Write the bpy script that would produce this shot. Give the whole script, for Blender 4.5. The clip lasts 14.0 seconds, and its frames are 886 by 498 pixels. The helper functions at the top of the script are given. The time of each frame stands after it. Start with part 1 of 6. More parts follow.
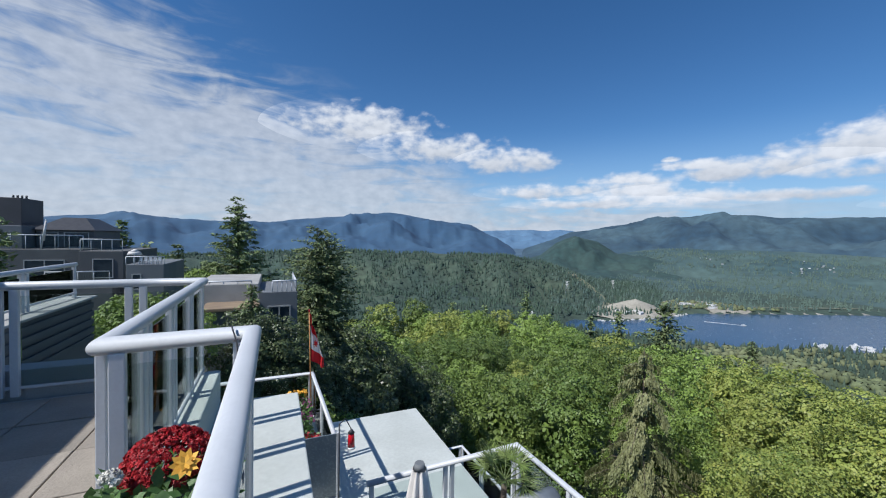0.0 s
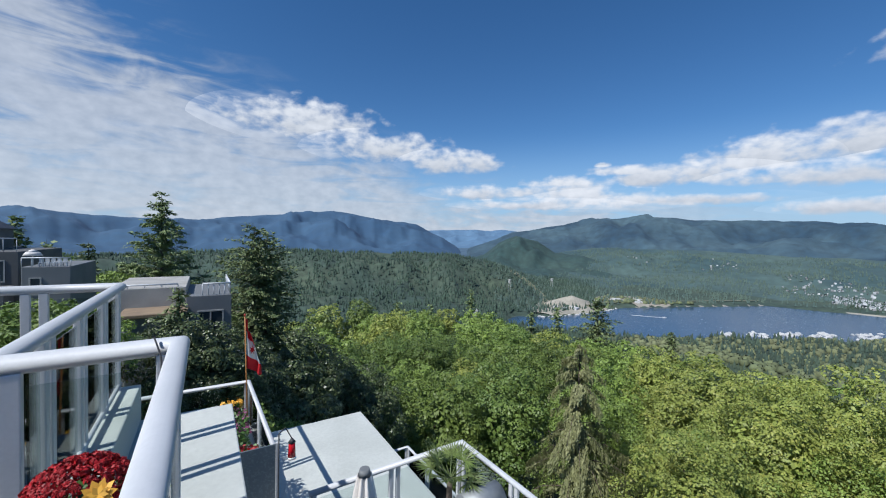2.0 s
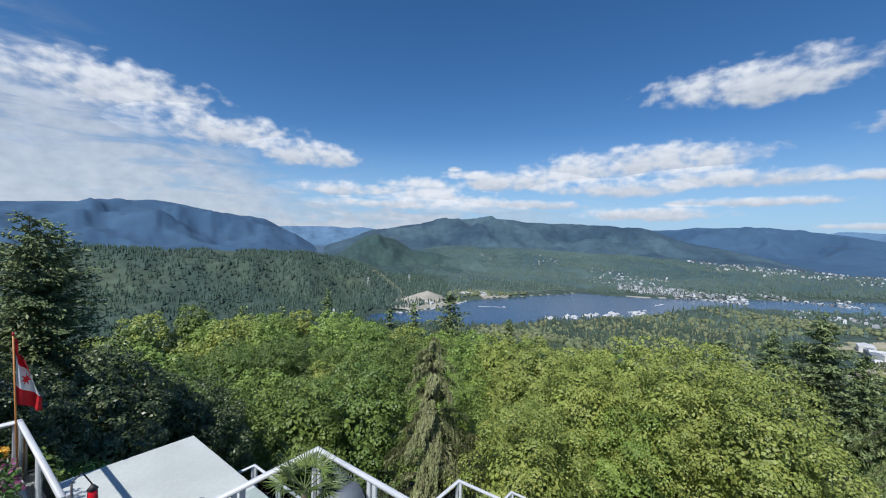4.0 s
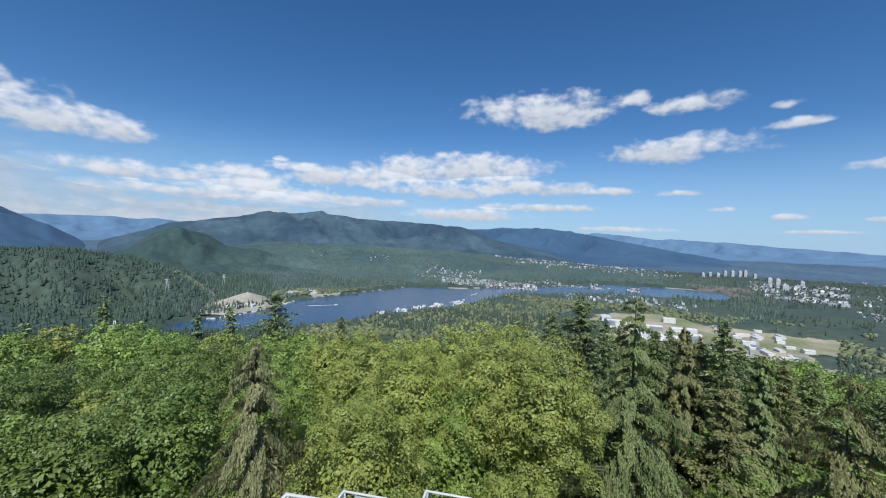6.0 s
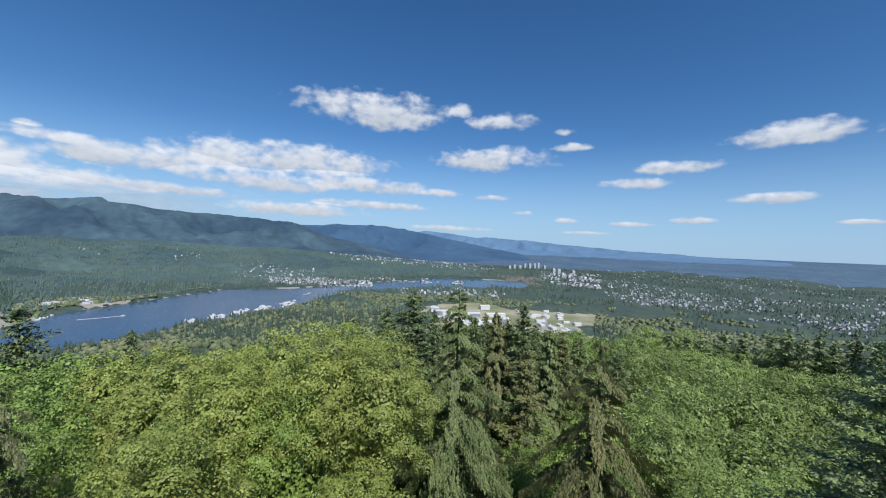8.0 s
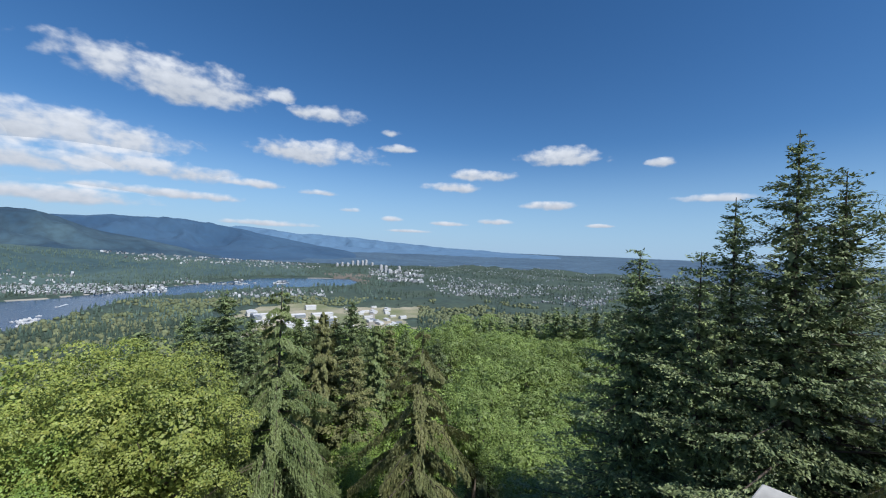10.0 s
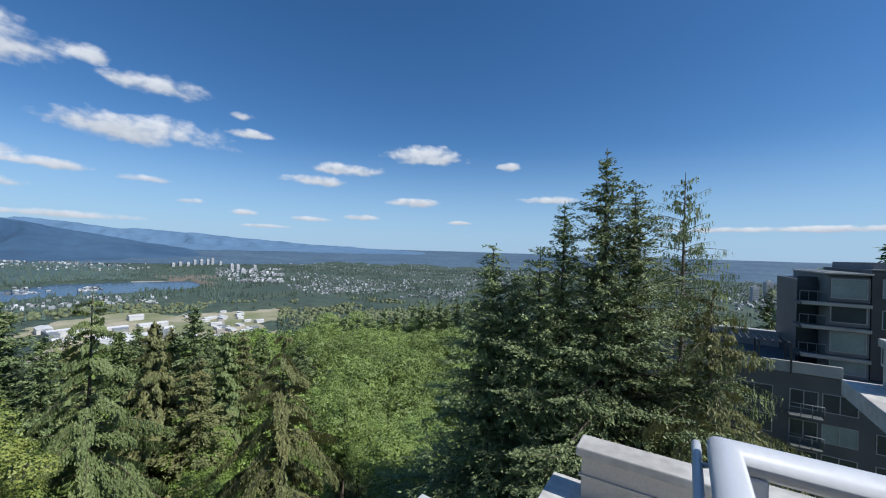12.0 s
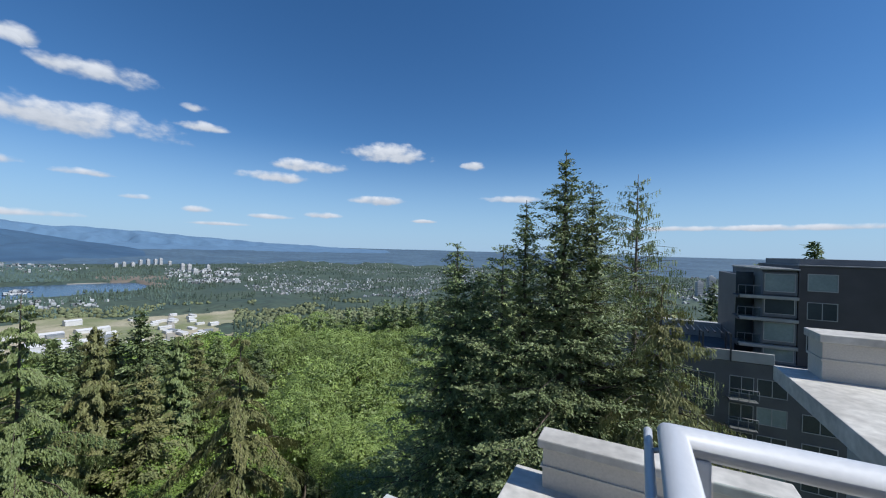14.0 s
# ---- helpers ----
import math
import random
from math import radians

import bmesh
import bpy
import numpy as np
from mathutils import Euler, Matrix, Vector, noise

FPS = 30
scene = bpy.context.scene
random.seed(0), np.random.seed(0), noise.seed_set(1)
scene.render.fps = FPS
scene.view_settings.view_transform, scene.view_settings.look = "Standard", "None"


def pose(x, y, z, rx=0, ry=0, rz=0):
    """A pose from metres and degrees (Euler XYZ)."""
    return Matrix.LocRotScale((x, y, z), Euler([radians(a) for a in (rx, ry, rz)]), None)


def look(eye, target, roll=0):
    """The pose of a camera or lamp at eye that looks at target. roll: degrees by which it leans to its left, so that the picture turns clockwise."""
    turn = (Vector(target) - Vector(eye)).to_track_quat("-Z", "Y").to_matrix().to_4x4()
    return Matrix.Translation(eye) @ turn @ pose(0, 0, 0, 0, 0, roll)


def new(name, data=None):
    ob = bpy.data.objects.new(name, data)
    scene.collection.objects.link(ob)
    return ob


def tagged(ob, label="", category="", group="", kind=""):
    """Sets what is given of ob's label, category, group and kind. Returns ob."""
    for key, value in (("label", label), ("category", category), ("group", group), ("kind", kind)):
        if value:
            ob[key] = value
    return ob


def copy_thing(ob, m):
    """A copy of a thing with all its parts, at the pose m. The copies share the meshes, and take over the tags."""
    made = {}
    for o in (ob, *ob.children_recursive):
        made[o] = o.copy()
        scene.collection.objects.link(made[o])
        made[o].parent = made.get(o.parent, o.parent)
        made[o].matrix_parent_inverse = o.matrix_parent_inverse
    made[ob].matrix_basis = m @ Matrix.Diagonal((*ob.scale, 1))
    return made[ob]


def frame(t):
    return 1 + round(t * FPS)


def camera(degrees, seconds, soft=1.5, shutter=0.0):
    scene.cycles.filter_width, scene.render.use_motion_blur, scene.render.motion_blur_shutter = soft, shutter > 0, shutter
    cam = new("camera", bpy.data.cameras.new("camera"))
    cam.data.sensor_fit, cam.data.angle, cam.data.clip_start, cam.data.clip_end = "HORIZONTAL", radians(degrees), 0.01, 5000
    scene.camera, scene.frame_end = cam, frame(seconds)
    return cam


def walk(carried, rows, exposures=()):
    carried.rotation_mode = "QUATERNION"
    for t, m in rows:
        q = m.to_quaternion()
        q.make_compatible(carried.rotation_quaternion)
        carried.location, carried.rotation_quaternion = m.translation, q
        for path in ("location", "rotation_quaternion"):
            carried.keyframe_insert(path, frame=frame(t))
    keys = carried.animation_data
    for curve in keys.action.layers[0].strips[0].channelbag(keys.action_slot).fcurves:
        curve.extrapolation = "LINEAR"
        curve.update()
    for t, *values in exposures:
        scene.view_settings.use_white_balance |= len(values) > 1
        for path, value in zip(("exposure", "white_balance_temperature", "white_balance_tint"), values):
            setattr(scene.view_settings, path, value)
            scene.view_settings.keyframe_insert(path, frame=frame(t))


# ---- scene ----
EXPO, KELVIN = 0.01, 5980.0
SKY_STRENGTH, CLOUD_STRENGTH, SUN_POWER = 0.104, 0.86, 5.0
EYE = (0.0, 0.0, 1.57)
cam = camera(98.6, 14.0, soft=1.1)
# seconds, yaw, pitch, roll: the camera turns where it stands, over the corner of the roof deck
TURNS = (
    (0.0, 0.0, -1.56, -0.96), (0.5, -0.74, -1.53, -1.02), (1.0, -1.51, -1.51, -1.02), (1.5, -4.32, -1.5, -1.07),
    (2.0, -8.13, -1.49, -1.12), (2.5, -12.98, -1.49, -1.27), (3.0, -18.18, -1.44, -1.42), (5.5, -47.41, -1.08, -2.25),
    (6.0, -53.96, -0.98, -2.28), (6.5, -60.0, -0.86, -2.34), (7.0, -65.82, -0.76, -2.41), (7.5, -72.01, -0.6, -2.43),
    (8.0, -78.36, -0.45, -2.46), (8.5, -84.68, -0.27, -2.48), (11.0, -115.53, 0.32, -2.09), (11.5, -120.4, 0.31, -1.9),
    (12.0, -123.65, 0.31, -1.78), (12.5, -125.88, 0.28, -1.72), (13.0, -127.59, 0.25, -1.63), (13.5, -128.55, 0.24, -1.62),
    (14.0, -129.0, 0.22, -1.58),
)
def rise(t):
    """The arm lifts by three centimetres as the camera sets off."""
    q = min(t / 3.0, 1.0)
    return 0.03 * q * q * (3 - 2 * q)


walk(cam, [(t, pose(EYE[0], EYE[1], EYE[2] + rise(t), 90 + p, r, y)) for t, y, p, r in TURNS], exposures=((0.0, EXPO, KELVIN, 10.0), (14.0, EXPO, KELVIN, 10.0)))

SUN_AZ, SUN_EL = 237.0, 50.0      # degrees clockwise from +y, degrees up

# ---- world: clear sky with a bank of thin cloud and scattered cumulus ----
world = bpy.data.worlds.new("sky")
scene.world = world
world.use_nodes = True
wt = world.node_tree
wt.nodes.clear()


def wnode(kind, **props):
    n = wt.nodes.new(kind)
    for k, v in props.items():
        if k == "operation":
            n.operation = v
        elif k == "interp":
            n.interpolation_type = v
    return n


def wput(sock, v):
    if isinstance(v, bpy.types.NodeSocket):
        wt.links.new(v, sock)
    else:
        sock.default_value = v


def wm(op, a, b=None, c=None, clamp=False):
    n = wnode("ShaderNodeMath", operation=op)
    n.use_clamp = clamp
    for i, v in enumerate((a, b, c)):
        if v is not None:
            wput(n.inputs[i], v)
    return n.outputs[0]


def wstep(v, lo, hi):
    n = wnode("ShaderNodeMapRange", interp="SMOOTHSTEP")
    wput(n.inputs[0], v)
    n.inputs[1].default_value, n.inputs[2].default_value = lo, hi
    return n.outputs[0]


def wnoise(vec, scale, detail, rough=0.55, twist=0.0):
    n = wnode("ShaderNodeTexNoise")
    wput(n.inputs["Vector"], vec)
    n.inputs["Scale"].default_value, n.inputs["Detail"].default_value, n.inputs["Roughness"].default_value = scale, detail, rough
    n.inputs["Distortion"].default_value = twist
    return n.outputs[0]


sky = wt.nodes.new("ShaderNodeTexSky")
sky.sky_type = "NISHITA"
sky.sun_disc = False
sky.sun_elevation, sky.sun_rotation = radians(SUN_EL), radians(SUN_AZ)
sky.altitude, sky.air_density, sky.dust_density, sky.ozone_density = 1200, 1.0, 0.5, 3.0
coords = wt.nodes.new("ShaderNodeTexCoord").outputs["Generated"]
split = wt.nodes.new("ShaderNodeSeparateXYZ")
wput(split.inputs[0], coords)
az0 = wm("MULTIPLY", wm("ARCTAN2", split.outputs[0], split.outputs[1]), 57.2958)
az0 = wm("ADD", az0, wm("MULTIPLY", wm("LESS_THAN", az0, -90.0), 360.0))
el0 = wm("MULTIPLY", wm("ARCSINE", split.outputs[2]), 57.2958)
flat = wt.nodes.new("ShaderNodeCombineXYZ")
wput(flat.inputs[0], az0)
wput(flat.inputs[1], wm("MULTIPLY", el0, 1.55))
warp_a = wnoise(flat.outputs[0], 0.24, 2.0, 0.5)
warp_b = wnoise(flat.outputs[0], 0.62, 3.0, 0.5)
fine = wnoise(flat.outputs[0], 0.5, 4.0, 0.55)
puff = wm("ADD", wm("MULTIPLY", wm("SUBTRACT", warp_a, 0.5), 2.0), wm("MULTIPLY", wm("SUBTRACT", warp_b, 0.5), 1.5))

CUMULUS = (
    (67.5, 18.1, 10.0, 2.9), (86.6, 17.8, 4.8, 1.3), (80.1, 19.2, 1.6, 1.1), (95.3, 16.5, 1.4, 0.6), (85.3, 12.5, 8.0, 1.9),
    (96.5, 14.3, 2.5, 0.7), (56.3, 10.2, 11.7, 2.8), (64.6, 8.0, 9.9, 1.5), (39.0, 8.2, 8.9, 1.7), (31.0, 5.4, 8.8, 1.6),
    (58.2, 4.0, 8.0, 1.1), (77.3, 7.7, 3.4, 0.7), (85.5, 7.3, 2.4, 0.5), (120.7, 13.5, 5.4, 1.5), (109.5, 11.0, 4.8, 1.0),
    (105.1, 9.2, 4.2, 0.8), (119.2, 6.9, 4.1, 0.7), (95.9, 4.2, 1.5, 0.5), (104.5, 3.9, 2.4, 0.4), (111.4, 4.4, 2.4, 0.5),
)
SMALL_CLOUDS = (
    (89.8, 5.2, 1.5, 0.4), (79.0, 2.6, 5.2, 0.5), (133.4, 12.4, 1.6, 0.7), (139.4, 7.6, 4.5, 0.6), (171.0, 3.5, 24.0, 0.4),
    (26.0, 6.7, 6.1, 1.7), (25.6, 8.1, 5.6, 1.2), (46.4, 9.5, 6.0, 2.3), (9.5, 10.7, 6.5, 2.0), (-0.5, 12.3, 9.0, 2.5),
    (-12.2, 14.9, 10.0, 3.2), (30.6, 10.4, 1.0, 0.5), (126.0, 4.2, 1.6, 0.3), (98.5, 2.6, 3.0, 0.3),
    (22.0, 5.0, 10.0, 0.9), (41.0, 5.4, 9.0, 0.9), (52.0, 7.2, 8.0, 1.5), (14.0, 6.6, 7.0, 1.3), (67.0, 5.4, 9.0, 0.7), (33.0, 9.4, 5.0, 0.9),
)
dens, shade = None, None
for ca, ce, cw, ch in CUMULUS + SMALL_CLOUDS:
    dx = wm("MULTIPLY", wm("SUBTRACT", az0, ca), 1.0 / cw)
    dy = wm("MULTIPLY", wm("SUBTRACT", el0, ce), 1.0 / ch)
    low = wm("MULTIPLY", wm("MAXIMUM", wm("MULTIPLY", dy, -1.0), 0.0), 1.5)
    d = wm("SUBTRACT", 1.0, wm("ADD", wm("MULTIPLY", dx, dx), wm("ADD", wm("MULTIPLY", dy, dy), low)))
    d = wm("MAXIMUM", d, -3.0)
    s = wm("ADD", wm("MULTIPLY", dy, 0.5), 0.5, clamp=True)
    s = wm("MULTIPLY", s, wm("GREATER_THAN", d, -0.9))
    dens = d if dens is None else wm("MAXIMUM", dens, d)
    shade = s if shade is None else wm("MAXIMUM", shade, s)
cumulus = wm("MULTIPLY", wstep(wm("ADD", dens, wm("MULTIPLY", puff, 1.5)), -0.6, 1.05), wstep(fine, -0.1, 0.4))
# the bank of layered cloud, whose upper edge sinks from one side to the other
streak = wt.nodes.new("ShaderNodeCombineXYZ")
wput(streak.inputs[0], wm("MULTIPLY", wm("ADD", az0, wm("MULTIPLY", el0, 0.25)), 0.3))
wput(streak.inputs[1], wm("MULTIPLY", el0, 1.5))
layer = wm("ADD", wm("MULTIPLY", wnoise(streak.outputs[0], 0.3, 6.0, 0.55, 0.9), 0.6), wm("MULTIPLY", wnoise(flat.outputs[0], 0.11, 6.0, 0.55, 0.8), 0.4))
edge = wm("SUBTRACT", wm("SUBTRACT", 11.5, wm("MULTIPLY", az0, 0.36)), el0)
bank = wm("ADD", wm("MULTIPLY", wstep(edge, -4.0, 9.0), 0.85), wm("MULTIPLY", wm("SUBTRACT", layer, 0.47), 3.5))
bank = wm("MULTIPLY", wstep(bank, 0.05, 1.0), wm("MULTIPLY", wstep(edge, -6.0, 3.0), 0.8))
lowbank = wm("MULTIPLY", wstep(wm("ADD", wm("MULTIPLY", wm("SUBTRACT", 7.5, el0), 0.2), wm("MULTIPLY", wm("SUBTRACT", layer, 0.5), 5.5)), 0.1, 1.0),
             wm("MULTIPLY", wstep(el0, 10.0, 4.0), wstep(az0, 62.0, 22.0)))
bank = wm("MAXIMUM", bank, wm("MULTIPLY", lowbank, 0.85))
cover = wm("MAXIMUM", cumulus, bank, clamp=True)
tone = wm("ADD", wm("MULTIPLY", shade, 0.62), wm("ADD", wm("MULTIPLY", warp_b, 0.55), wm("MULTIPLY", bank, 0.3)), clamp=True)
cloud_mix = wt.nodes.new("ShaderNodeMix")
cloud_mix.data_type = "RGBA"
wput(cloud_mix.inputs[0], tone)
cloud_mix.inputs[6].default_value, cloud_mix.inputs[7].default_value = (0.3, 0.35, 0.42, 1), (0.97, 0.98, 1.0, 1)
bg_sky, bg_cloud, mixer, wout = (wt.nodes.new(k) for k in ("ShaderNodeBackground", "ShaderNodeBackground", "ShaderNodeMixShader", "ShaderNodeOutputWorld"))
hue = wt.nodes.new("ShaderNodeHueSaturation")
hue.inputs["Saturation"].default_value = 1.22
wput(hue.inputs["Color"], sky.outputs[0])
veil = wt.nodes.new("ShaderNodeMix")
veil.data_type = "RGBA"
wput(veil.inputs[0], wm("MULTIPLY", wstep(el0, 16.0, -1.0), 0.85))
wput(veil.inputs[6], hue.outputs[0])
veil.inputs[7].default_value = (3.3, 5.0, 6.8, 1)
wput(bg_sky.inputs[0], veil.outputs[2])
bg_sky.inputs[1].default_value = SKY_STRENGTH
wput(bg_cloud.inputs[0], cloud_mix.outputs[2])
bg_cloud.inputs[1].default_value = CLOUD_STRENGTH
wput(mixer.inputs[0], cover)
wt.links.new(bg_sky.outputs[0], mixer.inputs[1])
wt.links.new(bg_cloud.outputs[0], mixer.inputs[2])
wt.links.new(mixer.outputs[0], wout.inputs[0])

sun = new("sun", bpy.data.lights.new("sun", "SUN"))
sun.data.energy, sun.data.angle, sun.data.color = SUN_POWER, radians(0.55), (1.0, 0.95, 0.86)
sa, se = radians(SUN_AZ), radians(SUN_EL)
sun.matrix_world = look((300 * math.sin(sa) * math.cos(se), 300 * math.cos(sa) * math.cos(se), 300 * math.sin(se)), (0, 0, 0))


# ---- materials ----
def material(name, base, second=None, scale=3.0, rough=0.6, bump=0.15, fine_scale=40.0, spread=0.12, metal=0.0, island=0.0, thing_random=0.0,
             warm=None, translucent=0.0, stretch=(1, 1, 1)):
    """A surface with two scales of variation; island and thing_random vary it from piece to piece."""
    m = bpy.data.materials.new(name)
    m.use_nodes = True
    t = m.node_tree
    b = t.nodes["Principled BSDF"]
    b.inputs["Roughness"].default_value, b.inputs["Metallic"].default_value = rough, metal
    tc = t.nodes.new("ShaderNodeTexCoord")
    mp = t.nodes.new("ShaderNodeMapping")
    mp.inputs["Scale"].default_value = stretch
    t.links.new(tc.outputs["Object"], mp.inputs[0])

    def noise_tex(s, d):
        n = t.nodes.new("ShaderNodeTexNoise")
        n.inputs["Scale"].default_value, n.inputs["Detail"].default_value = s, d
        t.links.new(mp.outputs[0], n.inputs["Vector"])
        return n.outputs[0]

    def mix(f, c1, c2, blend="MIX"):
        n = t.nodes.new("ShaderNodeMix")
        n.data_type, n.blend_type = "RGBA", blend
        for s, v in zip((n.inputs[0], n.inputs[6], n.inputs[7]), (f, c1, c2)):
            if isinstance(v, bpy.types.NodeSocket):
                t.links.new(v, s)
            else:
                s.default_value = v if not isinstance(v, tuple) else (*v[:3], 1)
        return n.outputs[2]

    def ramp(v, lo, hi, a=0.0, c=1.0):
        n = t.nodes.new("ShaderNodeMapRange")
        t.links.new(v, n.inputs[0])
        for i, x in enumerate((lo, hi, a, c)):
            n.inputs[i + 1].default_value = x
        return n.outputs[0]

    big, small = noise_tex(scale, 4.0), noise_tex(fine_scale, 6.0)
    col = mix(ramp(big, 0.35, 0.65), base, second or tuple(c * 0.75 for c in base))
    col = mix(1.0, col, ramp(small, 0.25, 0.75, 1 - spread, 1 + spread), "MULTIPLY")
    if island or warm:
        g = t.nodes.new("ShaderNodeNewGeometry").outputs["Random Per Island"]
        if island:
            col = mix(1.0, col, ramp(g, 0, 1, 1 - island, 1 + island), "MULTIPLY")
        if warm:
            col = mix(ramp(g, 0.72, 1.0, 0.0, 0.8), col, warm)
    if thing_random:
        o = t.nodes.new("ShaderNodeObjectInfo").outputs["Random"]
        col = mix(1.0, col, ramp(o, 0, 1, 1 - thing_random, 1 + thing_random), "MULTIPLY")
    t.links.new(col, b.inputs["Base Color"])
    if bump:
        bp = t.nodes.new("ShaderNodeBump")
        bp.inputs["Strength"].default_value = bump
        bp.inputs["Distance"].default_value = 0.02
        t.links.new(small, bp.inputs["Height"])
        t.links.new(bp.outputs[0], b.inputs["Normal"])
    t.links.new(ramp(small, 0.2, 0.8, max(rough - 0.1, 0.03), min(rough + 0.1, 1)), b.inputs["Roughness"])
    if translucent:
        tr, ms = t.nodes.new("ShaderNodeBsdfTranslucent"), t.nodes.new("ShaderNodeMixShader")
        t.links.new(col, tr.inputs[0])
        ms.inputs[0].default_value = translucent
        t.links.new(b.outputs[0], ms.inputs[1])
        t.links.new(tr.outputs[0], ms.inputs[2])
        t.links.new(ms.outputs[0], t.nodes["Material Output"].inputs[0])
    return m


def glass_material(name, tint, rough=0.02):
    m = bpy.data.materials.new(name)
    m.use_nodes = True
    t = m.node_tree
    t.nodes.clear()
    out = t.nodes.new("ShaderNodeOutputMaterial")
    tr, gl, ms = (t.nodes.new(k) for k in ("ShaderNodeBsdfTransparent", "ShaderNodeBsdfGlossy", "ShaderNodeMixShader"))
    fr = t.nodes.new("ShaderNodeFresnel")
    fr.inputs[0].default_value = 1.18
    tr.inputs[0].default_value = (*tint, 1)
    gl.inputs["Roughness"].default_value = rough
    t.links.new(fr.outputs[0], ms.inputs[0])
    t.links.new(tr.outputs[0], ms.inputs[1])
    t.links.new(gl.outputs[0], ms.inputs[2])
    t.links.new(ms.outputs[0], out.inputs[0])
    return m


M_RAIL = material("white_powder_coat", (0.57, 0.585, 0.61), (0.5, 0.515, 0.54), 2.5, 0.38, 0.03, 60, 0.04)
M_MEMBRANE = material("white_roof_membrane", (0.55, 0.57, 0.54), (0.47, 0.49, 0.46), 0.8, 0.65, 0.08, 18, 0.08)
M_OLDROOF = material("weathered_cream_membrane", (0.54, 0.52, 0.475), (0.39, 0.37, 0.335), 1.3, 0.75, 0.12, 9, 0.2)
M_STUCCO = material("pale_stucco", (0.4, 0.4, 0.39), (0.32, 0.32, 0.31), 0.7, 0.85, 0.25, 70, 0.07)
M_CREAM = material("cream_parapet", (0.57, 0.53, 0.465), (0.47, 0.435, 0.38), 0.9, 0.8, 0.2, 40, 0.1)
M_DARK_CLAD = material("dark_charcoal_cladding", (0.075, 0.07, 0.075), (0.055, 0.052, 0.056), 0.5, 0.6, 0.1, 20, 0.1)
M_GREY_CLAD = material("mid_grey_cladding", (0.17, 0.18, 0.19), (0.13, 0.14, 0.15), 0.5, 0.7, 0.1, 20, 0.1)
M_PAVER = material("beige_concrete_paver", (0.33, 0.285, 0.235), (0.27, 0.235, 0.195), 2.0, 0.85, 0.3, 60, 0.12, thing_random=0.12)
M_CONCRETE = material("concrete", (0.4, 0.39, 0.37), (0.33, 0.32, 0.3), 1.2, 0.85, 0.3, 50, 0.12)
M_GLASS = glass_material("clear_glass", (0.86, 0.9, 0.89))
M_SMOKE = glass_material("smoked_glass", (0.28, 0.32, 0.34))
M_WINDOW = material("window_glass", (0.05, 0.065, 0.075), (0.03, 0.04, 0.05), 0.4, 0.12, 0.0, 5, 0.1)
M_BLIND = material("window_with_pale_blind", (0.28, 0.34, 0.33), (0.2, 0.25, 0.25), 0.4, 0.2, 0.0, 5, 0.1)
M_BARK = material("bark", (0.13, 0.1, 0.075), (0.08, 0.065, 0.05), 3, 0.9, 0.6, 18, 0.3, stretch=(1, 1, 0.25))
M_DEADWOOD = material("grey_bare_wood", (0.2, 0.17, 0.14), (0.14, 0.12, 0.1), 3, 0.9, 0.5, 18, 0.25, stretch=(1, 1, 0.25))
M_MAPLE = material("maple_leaves", (0.235, 0.32, 0.066), (0.15, 0.22, 0.046), 0.35, 0.55, 0, 6, 0.2, island=0.22, thing_random=0.3, translucent=0.16)
M_MAPLE_D = material("deep_green_maple_leaves", (0.15, 0.215, 0.045), (0.09, 0.145, 0.032), 0.35, 0.55, 0, 6, 0.2, island=0.22, thing_random=0.3, translucent=0.14)
M_MAPLE_Y = material("yellowing_maple_leaves", (0.325, 0.37, 0.085), (0.24, 0.3, 0.064), 0.35, 0.55, 0, 6, 0.2, island=0.22, thing_random=0.15, warm=(0.36, 0.35, 0.08), translucent=0.2)
M_ALDER = material("alder_leaves", (0.24, 0.312, 0.08), (0.185, 0.258, 0.066), 0.35, 0.5, 0, 6, 0.2, island=0.22, thing_random=0.25, translucent=0.15)
M_FIR = material("fir_needles", (0.2, 0.248, 0.098), (0.132, 0.182, 0.071), 0.5, 0.6, 0, 8, 0.2, island=0.4, thing_random=0.2, translucent=0.1)
M_CEDAR = material("cedar_sprays", (0.22, 0.265, 0.1), (0.148, 0.2, 0.072), 0.5, 0.6, 0, 8, 0.2, island=0.2, thing_random=0.15, translucent=0.15)
M_FIR_GREY = material("grey_green_fir_needles", (0.25, 0.295, 0.125), (0.175, 0.225, 0.092), 0.5, 0.6, 0, 8, 0.2, island=0.4, thing_random=0.2, translucent=0.1)
M_DARKLEAF = material("dark_green_leaves", (0.1, 0.13, 0.05), (0.065, 0.092, 0.036), 0.35, 0.45, 0, 6, 0.2, island=0.5, translucent=0.1)
M_HEMLOCK = material("grey_olive_hemlock_sprays", (0.27, 0.275, 0.125), (0.19, 0.21, 0.09), 0.5, 0.6, 0, 8, 0.2, island=0.2, translucent=0.15)
M_BROWN = material("browning_cedar_sprays", (0.24, 0.235, 0.09), (0.165, 0.19, 0.072), 0.5, 0.65, 0, 8, 0.2, island=0.2, translucent=0.15)
M_LAND = material("forested_land", (0.05, 0.075, 0.035), (0.09, 0.11, 0.045), 0.012, 0.95, 0.0, 0.15, 0.45)
# bluer copy of the land colour, with distance haze painted in
M_LAND_FAR = material("haze_tinted_wooded_land", (0.037, 0.063, 0.05), (0.06, 0.085, 0.056), 0.008, 0.95, 0.0, 0.08, 0.45)
M_TOWER = material("pale_tower_concrete", (0.5, 0.5, 0.51), (0.42, 0.42, 0.43), 0.02, 0.8, 0.0, 1.0, 0.08)
